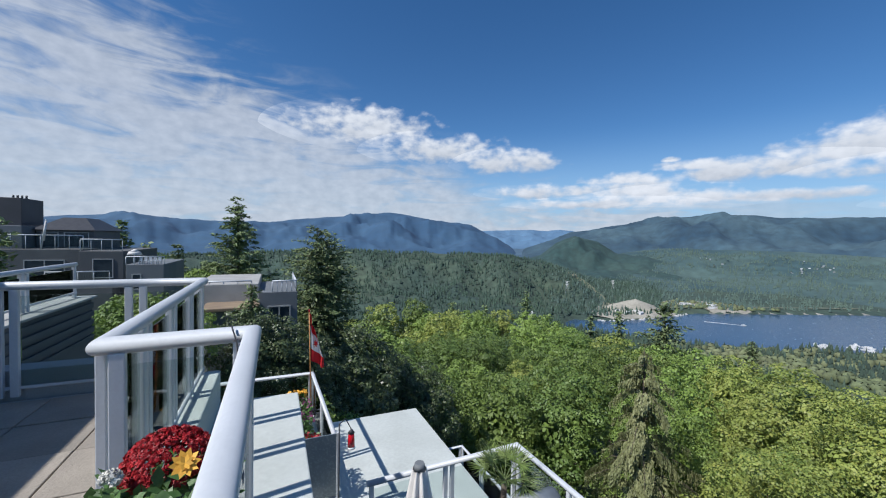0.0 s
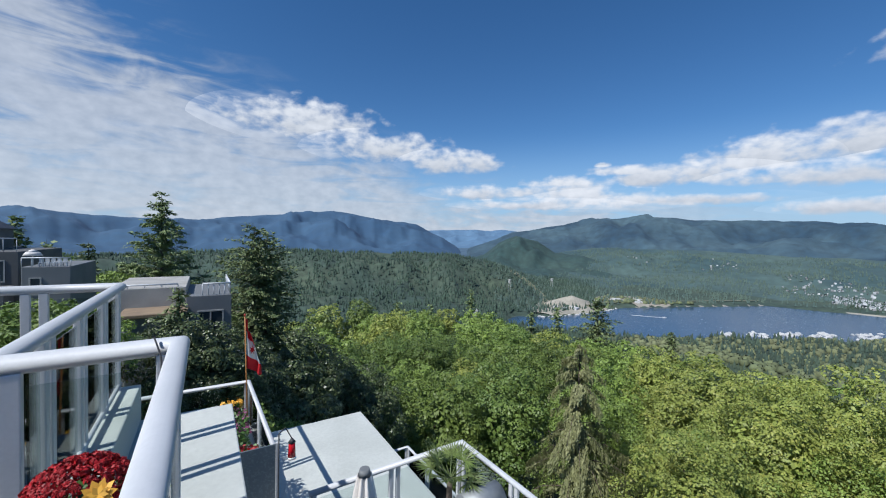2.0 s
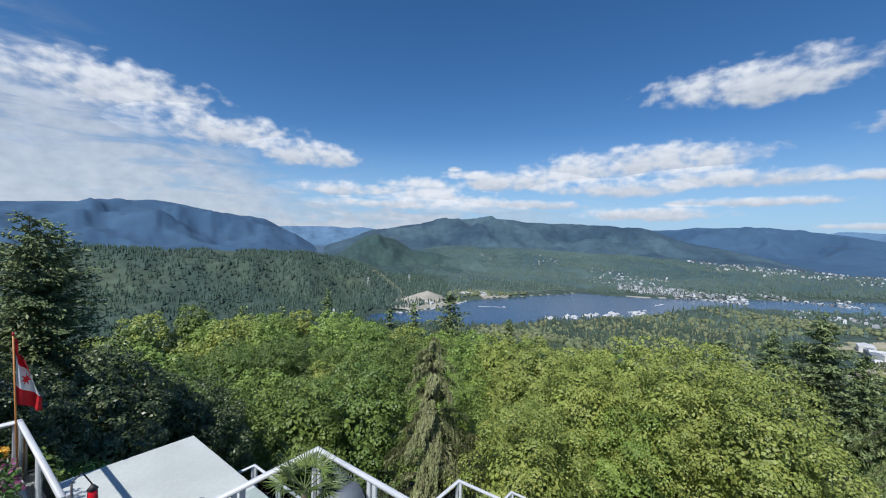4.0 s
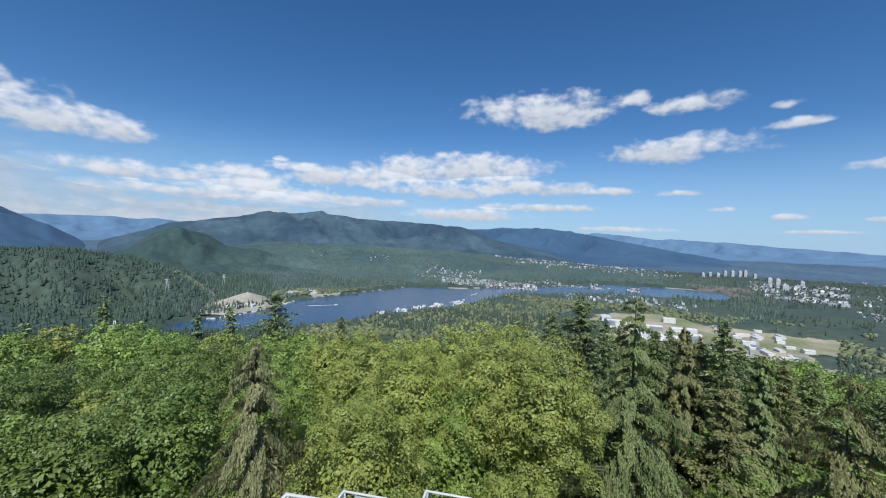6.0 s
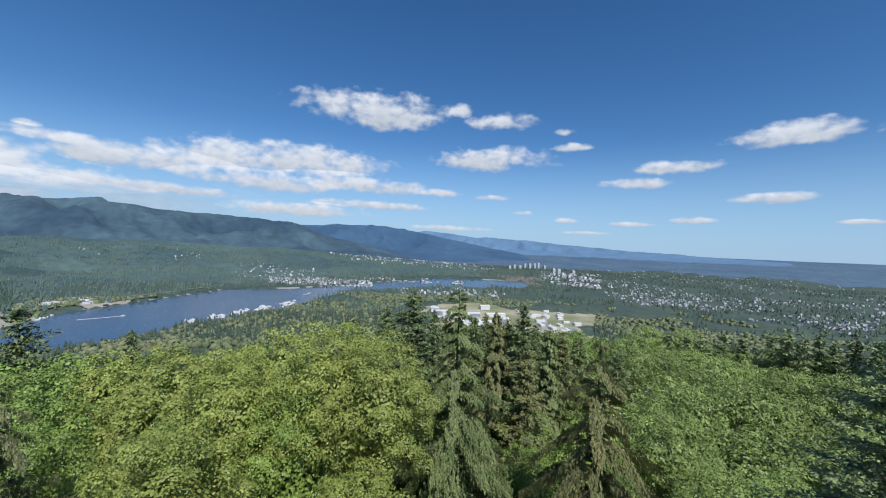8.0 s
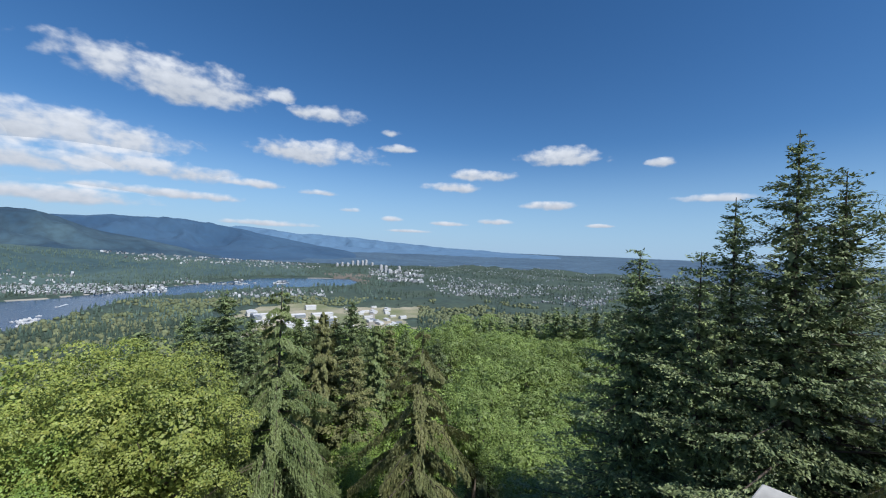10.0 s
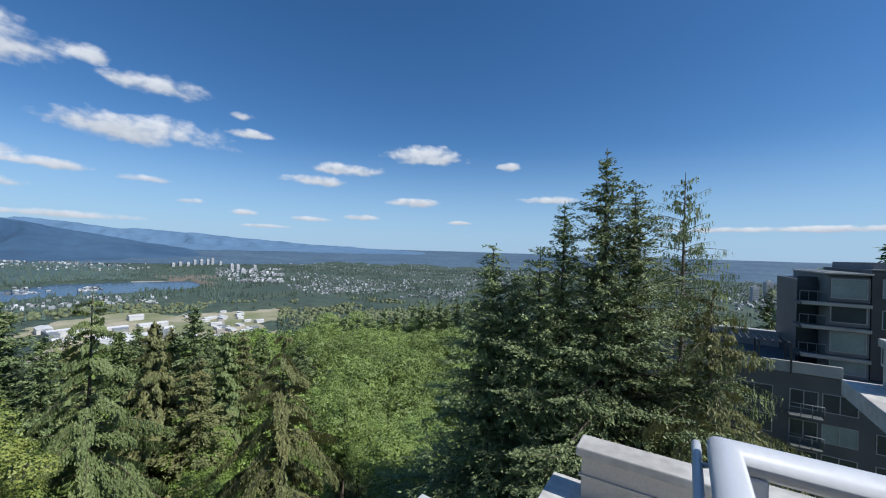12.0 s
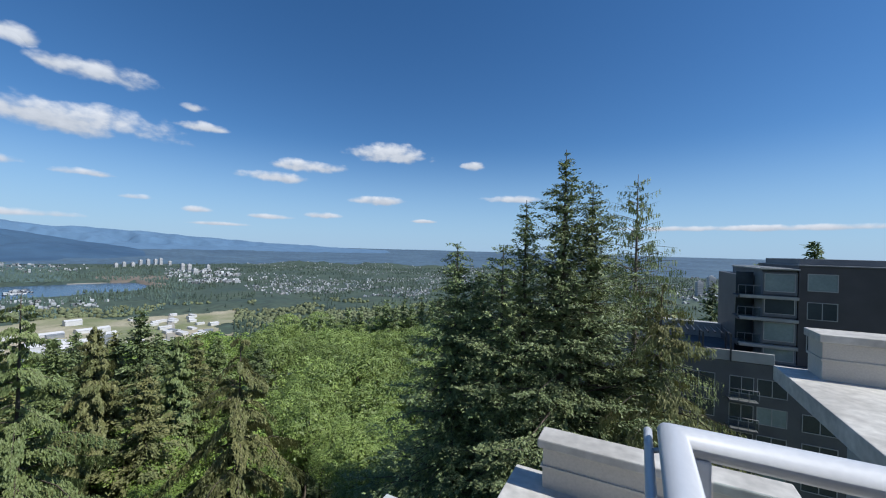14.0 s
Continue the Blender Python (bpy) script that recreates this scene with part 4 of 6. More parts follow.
blob_wood("far_broadleaf_woods", x, y, z - 0.5, 6 * g.uniform(0.6, 1.2, len(x)), 4.0 * g.uniform(0.7, 1.3, len(x)), M_CROWNS_L, "distant light-green broadleaf woods")


def house_field(name, az_lo, az_hi, el_lo, el_hi, cnt, size, seed, label, mat, height, lift=0.0):
    """Small gabled houses scattered over the ground between two angles below the eye."""
    g = np.random.default_rng(seed)
    az, el = np.radians(g.uniform(az_lo, az_hi, cnt)), np.radians(g.uniform(el_lo, el_hi, cnt))
    r = np.geomspace(150, 2290, 400)
    zr = base_height(r)
    angle = np.arctan((EYE[2] - zr) / r)
    order = np.argsort(angle)
    rr = np.interp(el, angle[order], r[order])
    x, y = rr * np.sin(az), rr * np.cos(az)
    ok = fbm(x, y, 140, 3, seed * 1.7) > -0.02
    x, y, cnt = x[ok], y[ok], int(ok.sum())
    z = height(x, y) + lift
    s, tw = size * g.uniform(0.6, 1.4, cnt), g.uniform(0, 3.14, cnt)
    q = np.array([(-1, -0.7, -1), (1, -0.7, -1), (1, 0.7, -1), (-1, 0.7, -1), (-1, -0.7, 0.9), (1, -0.7, 0.9), (1, 0.7, 0.9), (-1, 0.7, 0.9), (-1, 0, 1.5), (1, 0, 1.5)])
    c, sn = np.cos(tw)[:, None], np.sin(tw)[:, None]
    vx = x[:, None] + s[:, None] * (q[:, 0] * c - q[:, 1] * sn)
    vy = y[:, None] + s[:, None] * (q[:, 0] * sn + q[:, 1] * c)
    vz = z[:, None] + s[:, None] * q[:, 2] * 0.7
    faces = np.array([(0, 1, 5, 4), (1, 2, 6, 5), (2, 3, 7, 6), (3, 0, 4, 7), (4, 5, 9, 8), (6, 7, 8, 9), (5, 6, 9, 9), (7, 4, 8, 8)])
    faces[6], faces[7] = (1, 5, 9, 6), (3, 7, 8, 4)
    f = (np.arange(cnt)[:, None, None] * 10 + faces[None]).reshape(-1, 4)
    return tagged(new(name, arrays_mesh(name, np.stack([vx, vy, vz], -1).reshape(-1, 3), f, mat)), label, "houses", kind="stuff")


# ---- the roof deck and its railings ----
def railing(name, pts, top, floor, label, r=0.045, post_gap=1.3, glass=None, double=True, gaps=None, inset=0.0):
    """Round top rail, paired flat posts, glass and a bottom bar along pts (x, y), in the building's axes."""
    t = thing(name, site(pts[0][0], pts[0][1], floor), label, "railing")
    base = Vector((pts[0][0], pts[0][1], floor))
    part("top_rail", mitred_tube(bmesh.new(), [Vector((x, y, top - r)) - base for x, y in pts], r), M_RAIL, t)
    h = top - floor
    for seg_i, (a, b) in enumerate(zip(pts, pts[1:])):
        a, b = Vector((*a, floor)) - base, Vector((*b, floor)) - base
        ln, d = (b - a).length, (b - a).normalized()
        side = d.cross(Vector((0, 0, 1)))
        n = max(int(round(ln / (gaps[seg_i] if gaps else post_gap))), 1)
        for k in range(n + 1):
            for s in ((-0.055, 0.055) if double and 0 < k < n else (0.06 if k == 0 else -0.06,)):
                p = a + d * (ln * k / n + s) + side * inset
                bm = bmesh.new()
                bx(bm, -0.032, 0.032, -0.022, 0.022, 0, h - 2 * r + 0.01, 0.006)
                bmesh.ops.transform(bm, matrix=Matrix.Translation(p) @ Matrix.Rotation(math.atan2(d.y, d.x), 4, "Z"), verts=bm.verts)
                part("post", bm, M_RAIL, t)
            if k < n and glass:
                bm = bmesh.new()
                bx(bm, 0.1, ln / n - 0.1, -0.004, 0.004, 0.1, h - 2 * r - 0.05)
                bmesh.ops.transform(bm, matrix=Matrix.Translation(a + d * (ln * k / n) + side * inset) @ Matrix.Rotation(math.atan2(d.y, d.x), 4, "Z"), verts=bm.verts)
                g = part("glass_pane", bm, glass, t)
                g.visible_shadow = False
        part("bottom_bar", rod(bmesh.new(), a + Vector((0, 0, 0.08)), b + Vector((0, 0, 0.08)), 0.018, seg=8), M_RAIL, t)
    return t


def slab(name, x0, x1, y0, y1, z0, z1, mat, label, category="roof", kind="structure", bevel=0.012):
    bm = bx(bmesh.new(), 0, x1 - x0, 0, y1 - y0, 0, z1 - z0, bevel)
    ob = new(name, mesh_of(name, bm, mat))
    ob.matrix_world = site(x0, y0, z0)
    return tagged(ob, label, category, kind=kind)


# the storeys under the deck step down and outwards; each slab butts against the next
slab("floor_deck_front", -9.0, -0.74, 2.304, 4.93, -0.355, -0.045, M_CONCRETE, "concrete roof deck under beige pavers", "floor")
slab("wall_deck_house", -9.0, -0.05, -1.5, 4.93, -24.0, -0.64, M_STUCCO, "pale stucco walls of the building under the deck", "wall")
deck = slab("floor_deck", -9.0, -0.05, -1.42, 2.3, -0.355, -0.045, M_CONCRETE, "concrete roof deck with beige pavers", "floor")
slab("wall_rail_curb", -0.79, -0.56, 2.31, 4.96, -0.345, 0.03, M_MEMBRANE, "white curb under the recessed deck rail", "wall")
slab("roof_front", -0.735, 0.27, 2.31, 4.97, -0.63, -0.35, M_MEMBRANE, "white membrane roof ledge below the deck rail")
slab("wall_front_house", -9.0, 1.05, 4.98, 9.72, -24.0, -2.95, M_STUCCO, "pale stucco wall under the lower balcony", "wall")
slab("floor_balcony", -2.5, 1.05, 5.0, 9.7, -2.945, -2.75, M_MEMBRANE, "lower balcony floor", "floor")
slab("roof_side", 1.055, 3.57, 4.4, 9.76, -3.4, -3.1, M_MEMBRANE, "wide white membrane roof below the balcony")
slab("wall_side_house", -0.04, 3.5, -1.5, 9.6, -24.0, -3.41, M_STUCCO, "pale stucco walls of the lower storeys", "wall")
slab("floor_terrace", -0.04, 3.72, -1.2, 5.02, -3.0, -2.75, M_MEMBRANE, "white terrace floor below the deck", "floor")
slab("wall_outer_house", 3.55, 8.6, -3.0, 5.35, -26.0, -5.9, M_STUCCO, "pale stucco walls of the outer storeys", "wall")
slab("floor_outer_terrace", 3.76, 8.6, -3.0, 5.4, -5.895, -5.55, M_MEMBRANE, "white outer terrace floor", "floor")

# pavers, with open joints
paver = mesh_of("paver", bx(bmesh.new(), -0.295, 0.295, -0.295, 0.295, 0, 0.04, 0.006), M_PAVER)
for i in range(9):
    for j in range(10):
        x, y = -0.42 - i * 0.6, 4.45 - j * 0.6
        if x > -0.75 and y > 2.05 or y < -1.1:
            continue
        p = new("paver", paver)
        p.parent = deck
        p.matrix_parent_inverse = deck.matrix_world.inverted()
        p.matrix_basis = site(x, y, -0.043 + 0.003 * math.sin(i * 7 + j * 3))

railing("deck_railing", [(-5.24, 4.9), (-1.32, 4.92), (-0.72, 4.92), (-0.72, 2.2), (-0.105, 2.24), (-0.105, -1.345), (-5.0, -1.33)], 1.095, 0.0,
        "thick white tubular deck railing with glass panes", r=0.042, glass=M_GLASS, gaps=(0.98, 0.62, 0.74, 0.62, 1.15, 1.15), inset=0.015)
bar = thing("outer_bar", site(-0.04, -1.35, 1.0), "thin white pipe fixed outside the deck railing", "pipe")
part("pipe", rod(bmesh.new(), (0, -0.1, 0.02), (0, 1.6, 0.02), 0.013), M_RAIL, bar)
for yy in (0.05, 1.4):
    part("bracket", rod(bmesh.new(), (0, yy, 0.02), (-0.06, yy, 0.04), 0.008, seg=8), M_STEEL, bar)

railing("balcony_railing", [(-2.4, 9.64), (0.85, 9.64), (0.93, 6.4)], -1.71, -2.75, "white tubular railing of the flowered balcony", r=0.04, glass=M_GLASS)
railing("terrace_railing", [(1.15, 5.0), (3.6, 5.06), (3.68, -1.1)], -1.71, -2.75, "white tubular railing of the palm terrace", r=0.04, glass=M_GLASS)
railing("outer_railing", [(4.6, 5.3), (8.0, 5.3), (8.4, -2.9)], -4.48, -5.55, "white tubular railing of the outer terrace", r=0.04, glass=M_GLASS)
screen = thing("privacy_screen", site(0.25, 6.36, -2.75), "blue-grey frosted privacy screen on the balcony", "screen")
part("panel", bx(bmesh.new(), 0, 0.72, -0.012, 0.012, 0.05, 1.08, 0.004), M_FROST, screen)
for xx in (0.0, 0.72):
    part("post", bx(bmesh.new(), xx - 0.025, xx + 0.025, -0.03, 0.03, 0, 1.1, 0.005), M_RAIL, screen)

# parapets on the other side
slab("roof_back", -2.2, 1.22, -4.42, -1.6, -1.2, -0.88, M_OLDROOF, "stained white flat roof beside the deck")
slab("wall_back_house", -9.0, 1.1, -4.25, -1.55, -24.0, -1.21, M_STUCCO, "pale stucco walls under the back roof", "wall")


def parapet(name, x0, x1, y0, y1, z0, z1, label):
    t = thing(name, site(x0, y0, z0), label, "parapet")
    w, d, h = x1 - x0, y1 - y0, z1 - z0
    part("wall", bx(bmesh.new(), 0, w, 0, d, 0, h * 0.82, 0.008), M_CREAM, t)
    part("band", bx(bmesh.new(), -0.02, w + 0.02, -0.02, d + 0.02, h * 0.42, h * 0.47, 0.004), M_CREAM, t)
    part("coping", bx(bmesh.new(), -0.05, w + 0.05, -0.05, d + 0.05, h * 0.824, h, 0.015), M_OLDROOF, t, "stained white coping")
    return t


parapet("parapet_wall", -1.2, 0.86, -4.36, -4.12, -0.89, -0.36, "cream parapet wall with a white coping")
parapet("parapet_box", -6.0, -2.72, -9.05, -8.45, -0.36, 0.4, "cream rooftop box with a white coping")
slab("roof_overhang", -7.0, -2.26, -9.1, -3.9, -0.62, -0.35, M_OLDROOF, "thick stained white roof overhang")
slab("wall_overhang_house", -9.0, -3.2, -8.9, -4.3, -24.0, -0.63, M_STUCCO, "pale stucco wall below the overhang", "wall")


# ---- deck clutter ----
def chrysanthemums(x, y, z, label):
    g = np.random.default_rng(5)
    t = thing("flower_pot", site(x, y, z), label, "potted plant")
    bm = bmesh.new()
    rod(bm, (0, 0, 0), (0, 0, 0.42), 0.17, 0.24, 24)
    rod(bm, (0, 0, 0.40), (0, 0, 0.45), 0.255, 0.26, 24)
    part("pot", bm, M_TERRACOTTA, t)

    def bloom_cloud(name, n, cx, cy, cz, rx, rz, petal, mat, lab):
        d = unit(g.normal(size=(n, 3)))
        d[:, 2] = np.abs(d[:, 2])
        heads = d * np.array([rx, rx, rz]) + np.array([cx, cy, cz])
        k = 26
        o = unit(g.normal(size=(n, k, 3)) + d[:, None, :] * 0.8)
        p = heads[:, None, :] + o * petal * 0.8
        nor = unit(o + g.normal(size=o.shape) * 0.4)
        a = unit(np.cross(nor, g.normal(size=o.shape)))
        b = np.cross(nor, a)
        v, f = blades(p.reshape(-1, 3), (a * petal * 0.55).reshape(-1, 3), (b * petal * 0.3).reshape(-1, 3))
        part(name, arrays_mesh(name, v, f, mat), None, t, lab)

    bloom_cloud("red_bloom_dome", 330, 0.0, 0.02, 0.535, 0.148, 0.13, 0.016, M_RED, "dense dome of dark red chrysanthemums")
    face = unit(np.array([0.1, -0.75, 0.6]))
    sx = unit(np.cross(face, np.array([0, 0, 1.0])))
    sy = np.cross(sx, face)
    a = np.concatenate([np.arange(10) * 0.628, np.arange(8) * 0.785 + 0.3])
    ro = np.repeat([0.028, 0.014], (10, 8))
    ray = np.cos(a)[:, None] * sx + np.sin(a)[:, None] * sy
    p = np.array([0.088, -0.19, 0.644]) + ray * ro[:, None] + face * np.repeat([0.0, 0.008], (10, 8))[:, None]
    al = (ray + face * 0.25) * np.repeat([0.021, 0.014], (10, 8))[:, None]
    ac = unit(np.cross(ray, face) + g.normal(size=ray.shape) * 0.15) * np.repeat([0.0145, 0.009], (10, 8))[:, None]
    part("yellow_bloom", arrays_mesh("yellow_bloom", *blades(p, al, ac), M_YELLOW), None, t, "single golden dahlia")
    bloom_cloud("white_bloom", 9, -0.134, -0.137, 0.605, 0.018, 0.018, 0.02, M_PALE, "small white blooms")
    n = 150
    p = np.stack([g.uniform(-0.24, 0.17, n), g.uniform(-0.27, -0.13, n), g.uniform(0.4, 0.6, n)], -1)
    al = unit(g.normal(size=(n, 3)) + np.array([0, -0.6, -0.1]))
    ac = unit(np.cross(al, np.array([0, -0.5, 0.8]) + g.normal(size=(n, 3)) * 0.45))
    s = g.uniform(0.022, 0.042, (n, 1))
    part("front_foliage", arrays_mesh("front_foliage", *blades(p, al * s, ac * s * 0.55), M_LEAF), None, t, "broad green leaves")
    n = 260
    a = g.uniform(0, 6.28, n)
    rr = g.uniform(0.08, 0.24, n)
    p = np.stack([np.cos(a) * rr, np.sin(a) * rr - 0.05, g.uniform(0.4, 0.54, n)], -1)
    al = unit(np.stack([np.cos(a), np.sin(a), g.uniform(-0.3, 0.8, n)], -1))
    ac = unit(np.cross(al, np.array([0, 0, 1.0]) + g.normal(size=(n, 3)) * 0.3))
    v, f = blades(p, al * 0.045, ac * 0.026)
    part("foliage", arrays_mesh("foliage", v, f, M_LEAF), None, t)
    return t


stand = thing("plant_stand", site(-0.37, 1.74, -0.07), "low dark plant stand on the deck", "stand")
part("top", bx(bmesh.new(), -0.18, 0.18, -0.18, 0.18, 0.18, 0.2, 0.005), M_WOOD, stand)
for sx in (-0.15, 0.15):
    for sy in (-0.15, 0.15):
        part("leg", bx(bmesh.new(), sx - 0.015, sx + 0.015, sy - 0.015, sy + 0.015, 0, 0.18), M_WOOD, stand)
chrysanthemums(-0.37, 1.74, 0.13, "pot of dark red chrysanthemums with a golden dahlia")

# flag at the balcony's corner
flag = thing("flag", site(0.82, 9.55, -2.75), "red and white cloth flag hanging on a varnished pole", "flag")
part("pole", rod(bmesh.new(), (0, 0, 0), (-0.06, 0.03, 2.52), 0.016, 0.012, 10), M_POLE, flag)
part("finial", rod(bmesh.new(), (-0.06, 0.03, 2.52), (-0.061, 0.03, 2.57), 0.02, 0.012, 10), M_RED, flag)


def cloth(u0, u1, name, mat, lab):
    """A strip of the hanging cloth; u runs down along the pole, the fly droops in folds."""
    nu, nv = 14, 12
    v = []
    for i in range(nu):
        for j in range(nv):
            u, w = u0 + (u1 - u0) * i / (nu - 1), j / (nv - 1)
            x = w * 0.36 * (0.25 + 0.75 * min(u * 1.3, 1)) + 0.03 * math.sin(w * 9 + u * 3)
            y = 0.07 * math.sin(w * 11 + u * 2) * w
            z = 2.48 - u * 1.12 - w * 0.24 * (1 + 0.7 * (1 - u)) + 0.02 * math.sin(w * 7)
            v.append((x - 0.05, y + 0.03, z))
    f = [(i * nv + j, i * nv + j + 1, (i + 1) * nv + j + 1, (i + 1) * nv + j) for i in range(nu - 1) for j in range(nv - 1)]
    part(name, arrays_mesh(name, np.array(v), np.array(f), mat, True), None, flag, lab)


cloth(0.0, 0.27, "top_band", M_FLAG_RED, "red band")
cloth(0.27, 0.73, "middle_band", M_FLAG_WHITE, "white band")
cloth(0.73, 1.0, "lower_band", M_FLAG_RED, "red band")
bm = bmesh.new()
spokes = []
for k in range(7):
    a = k * math.tau / 7 + math.pi / 2
    spokes += [(0.075, a - math.pi / 7), (0.19, a)]
bm.faces.new([bm.verts.new((0.085 + q * math.cos(b) * 0.36, -0.058, 1.76 + q * math.sin(b) * 0.62)) for q, b in spokes])
part("leaf_emblem", bm, M_FLAG_RED, flag, "red pointed leaf emblem")


# closed umbrella, palm, lantern and balcony plants
umb = thing("patio_umbrella", site(1.28, 3.37, -2.75) @ Matrix.Diagonal((1.3, 1.3, 0.93, 1)), "closed pale striped patio umbrella on the terrace", "umbrella")
part("pole", rod(bmesh.new(), (0, 0, 0), (0, 0, 2.3), 0.02, seg=12), M_STEEL, umb)
part("base", rod(bmesh.new(), (0, 0, 0), (0, 0, 0.07), 0.24, 0.22, 24), M_CONCRETE, umb)
bm = bmesh.new()
rings = []
for i, (zz, rr) in enumerate(((0.95, 0.13), (1.15, 0.15), (1.5, 0.13), (1.9, 0.09), (2.15, 0.06), (2.27, 0.045))):
    rings.append([bm.verts.new(((rr * (1 + 0.25 * math.cos(8 * a))) * math.cos(a), (rr * (1 + 0.25 * math.cos(8 * a))) * math.sin(a), zz)) for a in (k * math.tau / 48 for k in range(48))])
for r0, r1 in zip(rings, rings[1:]):
    for k in range(48):
        bm.faces.new((r0[k], r0[(k + 1) % 48], r1[(k + 1) % 48], r1[k])).smooth = True
part("canopy", bm, M_CANVAS, umb)
part("cap", rod(bmesh.new(), (0, 0, 2.26), (0, 0, 2.33), 0.05, 0.035, 20), M_GREY_CLAD, umb, "grey top cap")


def palm(x, y, z):
    g = np.random.default_rng(8)
    t = thing("potted_palm", site(x, y, z), "fan palm in a pale pot behind the railing", "potted plant")
    bm = bmesh.new()
    rod(bm, (0, 0, 0), (0, 0, 0.42), 0.19, 0.25, 24)
    rod(bm, (0, 0, 0.40), (0, 0, 0.45), 0.27, 0.27, 24)
    part("pot", bm, M_STUCCO, t)
    part("stem", rod(bmesh.new(), (0, 0, 0.4), (0.02, 0, 0.95), 0.05, 0.04, 10), M_BARK, t)
    for k in range(15):
        a, e = k * 2.4, 0.15 + 0.75 * (k % 5) / 4
        d = Vector((math.cos(a) * math.cos(e), math.sin(a) * math.cos(e), math.sin(e)))
        tip = Vector((0.02, 0, 0.95)) + d * 0.3
        bm = rod(bmesh.new(), (0.02, 0, 0.93), tip, 0.009, 0.006, 6, False)
        side = d.cross(Vector((0, 0, 1))).normalized()
        up = side.cross(d)
        for q in range(19):
            b = (q - 9) / 9 * 1.9
            w = d * math.cos(b) + side * math.sin(b)
            end = tip + w * 0.3 * (1 - 0.12 * abs(b)) + Vector((0, 0, -0.05)) * g.uniform(0, 1.5)
            n = w.cross(up).normalized() * 0.011
            m1 = tip.lerp(end, 0.5) + up * 0.008
            vs = [bm.verts.new(p) for p in (tip, m1 + n, end, m1 - n)]
            bm.faces.new(vs)
        part("frond", bm, M_PALM, t)


palm(2.95, 4.45, -2.75)
lan = thing("lantern", site(0.98, 6.3, -2.75), "red glass lantern hanging from a dark hook", "lantern")
part("hook", rod(bmesh.new(), (0, 0, 0), (0, 0, 1.25), 0.012, seg=8), M_DARK, lan)
part("arm", mitred_tube(bmesh.new(), [(0, 0, 1.25), (0.1, 0.02, 1.32), (0.2, 0.03, 1.12)], 0.008, 8), M_DARK, lan)
part("glass", rod(bmesh.new(), (0.2, 0.03, 0.83), (0.2, 0.03, 1.06), 0.06, 0.05, 16), M_REDGLASS, lan)
part("cap", rod(bmesh.new(), (0.2, 0.03, 1.06), (0.2, 0.03, 1.12), 0.06, 0.015, 16), M_DARK, lan)
part("dish", rod(bmesh.new(), (0.2, 0.03, 0.8), (0.2, 0.03, 0.83), 0.07, 0.06, 16), M_WHITE, lan)


def flower_box(x, y, z, ln, mat, seed, label):
    g = np.random.default_rng(seed)
    t = thing("flower_box", site(x, y, z), label, "planter")
    part("box", bx(bmesh.new(), -0.14, 0.14, 0, ln, 0, 0.32, 0.01), M_DARK, t)
    n = 500
    p = np.stack([g.uniform(-0.2, 0.2, n), g.uniform(0, ln, n), 0.32 + g.uniform(0, 0.3, n)], -1)
    nor = unit(g.normal(size=(n, 3)) + np.array([0, 0, 0.6]))
    a = unit(np.cross(nor, g.normal(size=(n, 3))))
    part("foliage", arrays_mesh("foliage", *blades(p, a * 0.05, np.cross(nor, a) * 0.03), M_LEAF), None, t)["kind"] = "stuff"
    n = 160
    p = np.stack([g.uniform(-0.2, 0.2, n), g.uniform(0, ln, n), 0.5 + g.uniform(0, 0.18, n)], -1)
    nor = unit(g.normal(size=(n, 3)) + np.array([0, 0, 1.0]))
    a = unit(np.cross(nor, g.normal(size=(n, 3))))
    part("bloom_cluster", arrays_mesh("bloom_cluster", *blades(p, a * 0.035, np.cross(nor, a) * 0.03), mat), None, t)["kind"] = "stuff"


flower_box(0.62, 6.6, -2.75, 0.9, M_RED, 1, "dark planter of red geraniums on the balcony")
flower_box(0.55, 8.0, -2.75, 1.2, M_PURPLE, 2, "dark planter of purple flowers on the balcony")
flower_box(0.5, 9.35, -2.75, 0.2, M_YELLOW, 3, "small planter of yellow flowers by the flag")

railing("lower_railing", [(9.6, 5.9), (12.3, 5.9), (12.35, 3.1), (13.1, 3.1), (13.15, -0.9), (12.4, -0.9), (12.4, -2.0)], -7.25, -8.3, "white tubular railing of the lowest terrace", r=0.04, glass=M_GLASS)
slab("floor_lowest_terrace", 8.65, 13.6, -3.0, 6.0, -8.6, -8.3, M_MEMBRANE, "white floor of the lowest terrace", "floor")
slab("wall_lowest_house", 8.62, 13.5, -3.0, 5.9, -28.0, -8.605, M_STUCCO, "pale stucco walls of the lowest storeys", "wall")
slab("roof_corner", 1.25, 4.2, -6.1, -3.05, -3.4, -3.1, M_MEMBRANE, "white corner of a lower roof")
slab("wall_corner_house", 1.3, 4.1, -6.0, -3.1, -26.0, -3.405, M_STUCCO, "pale stucco walls under the corner roof", "wall")
shrub = thing("potted_shrub", site(-1.55, -4.0, -0.88), "small leafy shrub in a dark pot on the roof", "potted plant")
part("pot", rod(bmesh.new(), (0, 0, 0), (0, 0, 0.2), 0.12, 0.15, 18), M_TERRACOTTA, shrub)
part("foliage", broadleaf_crown("foliage", np.random.default_rng(77), 1500, 0.26, 0.45, 0.028, M_LEAF, 14), None, shrub).location.z = 0.12

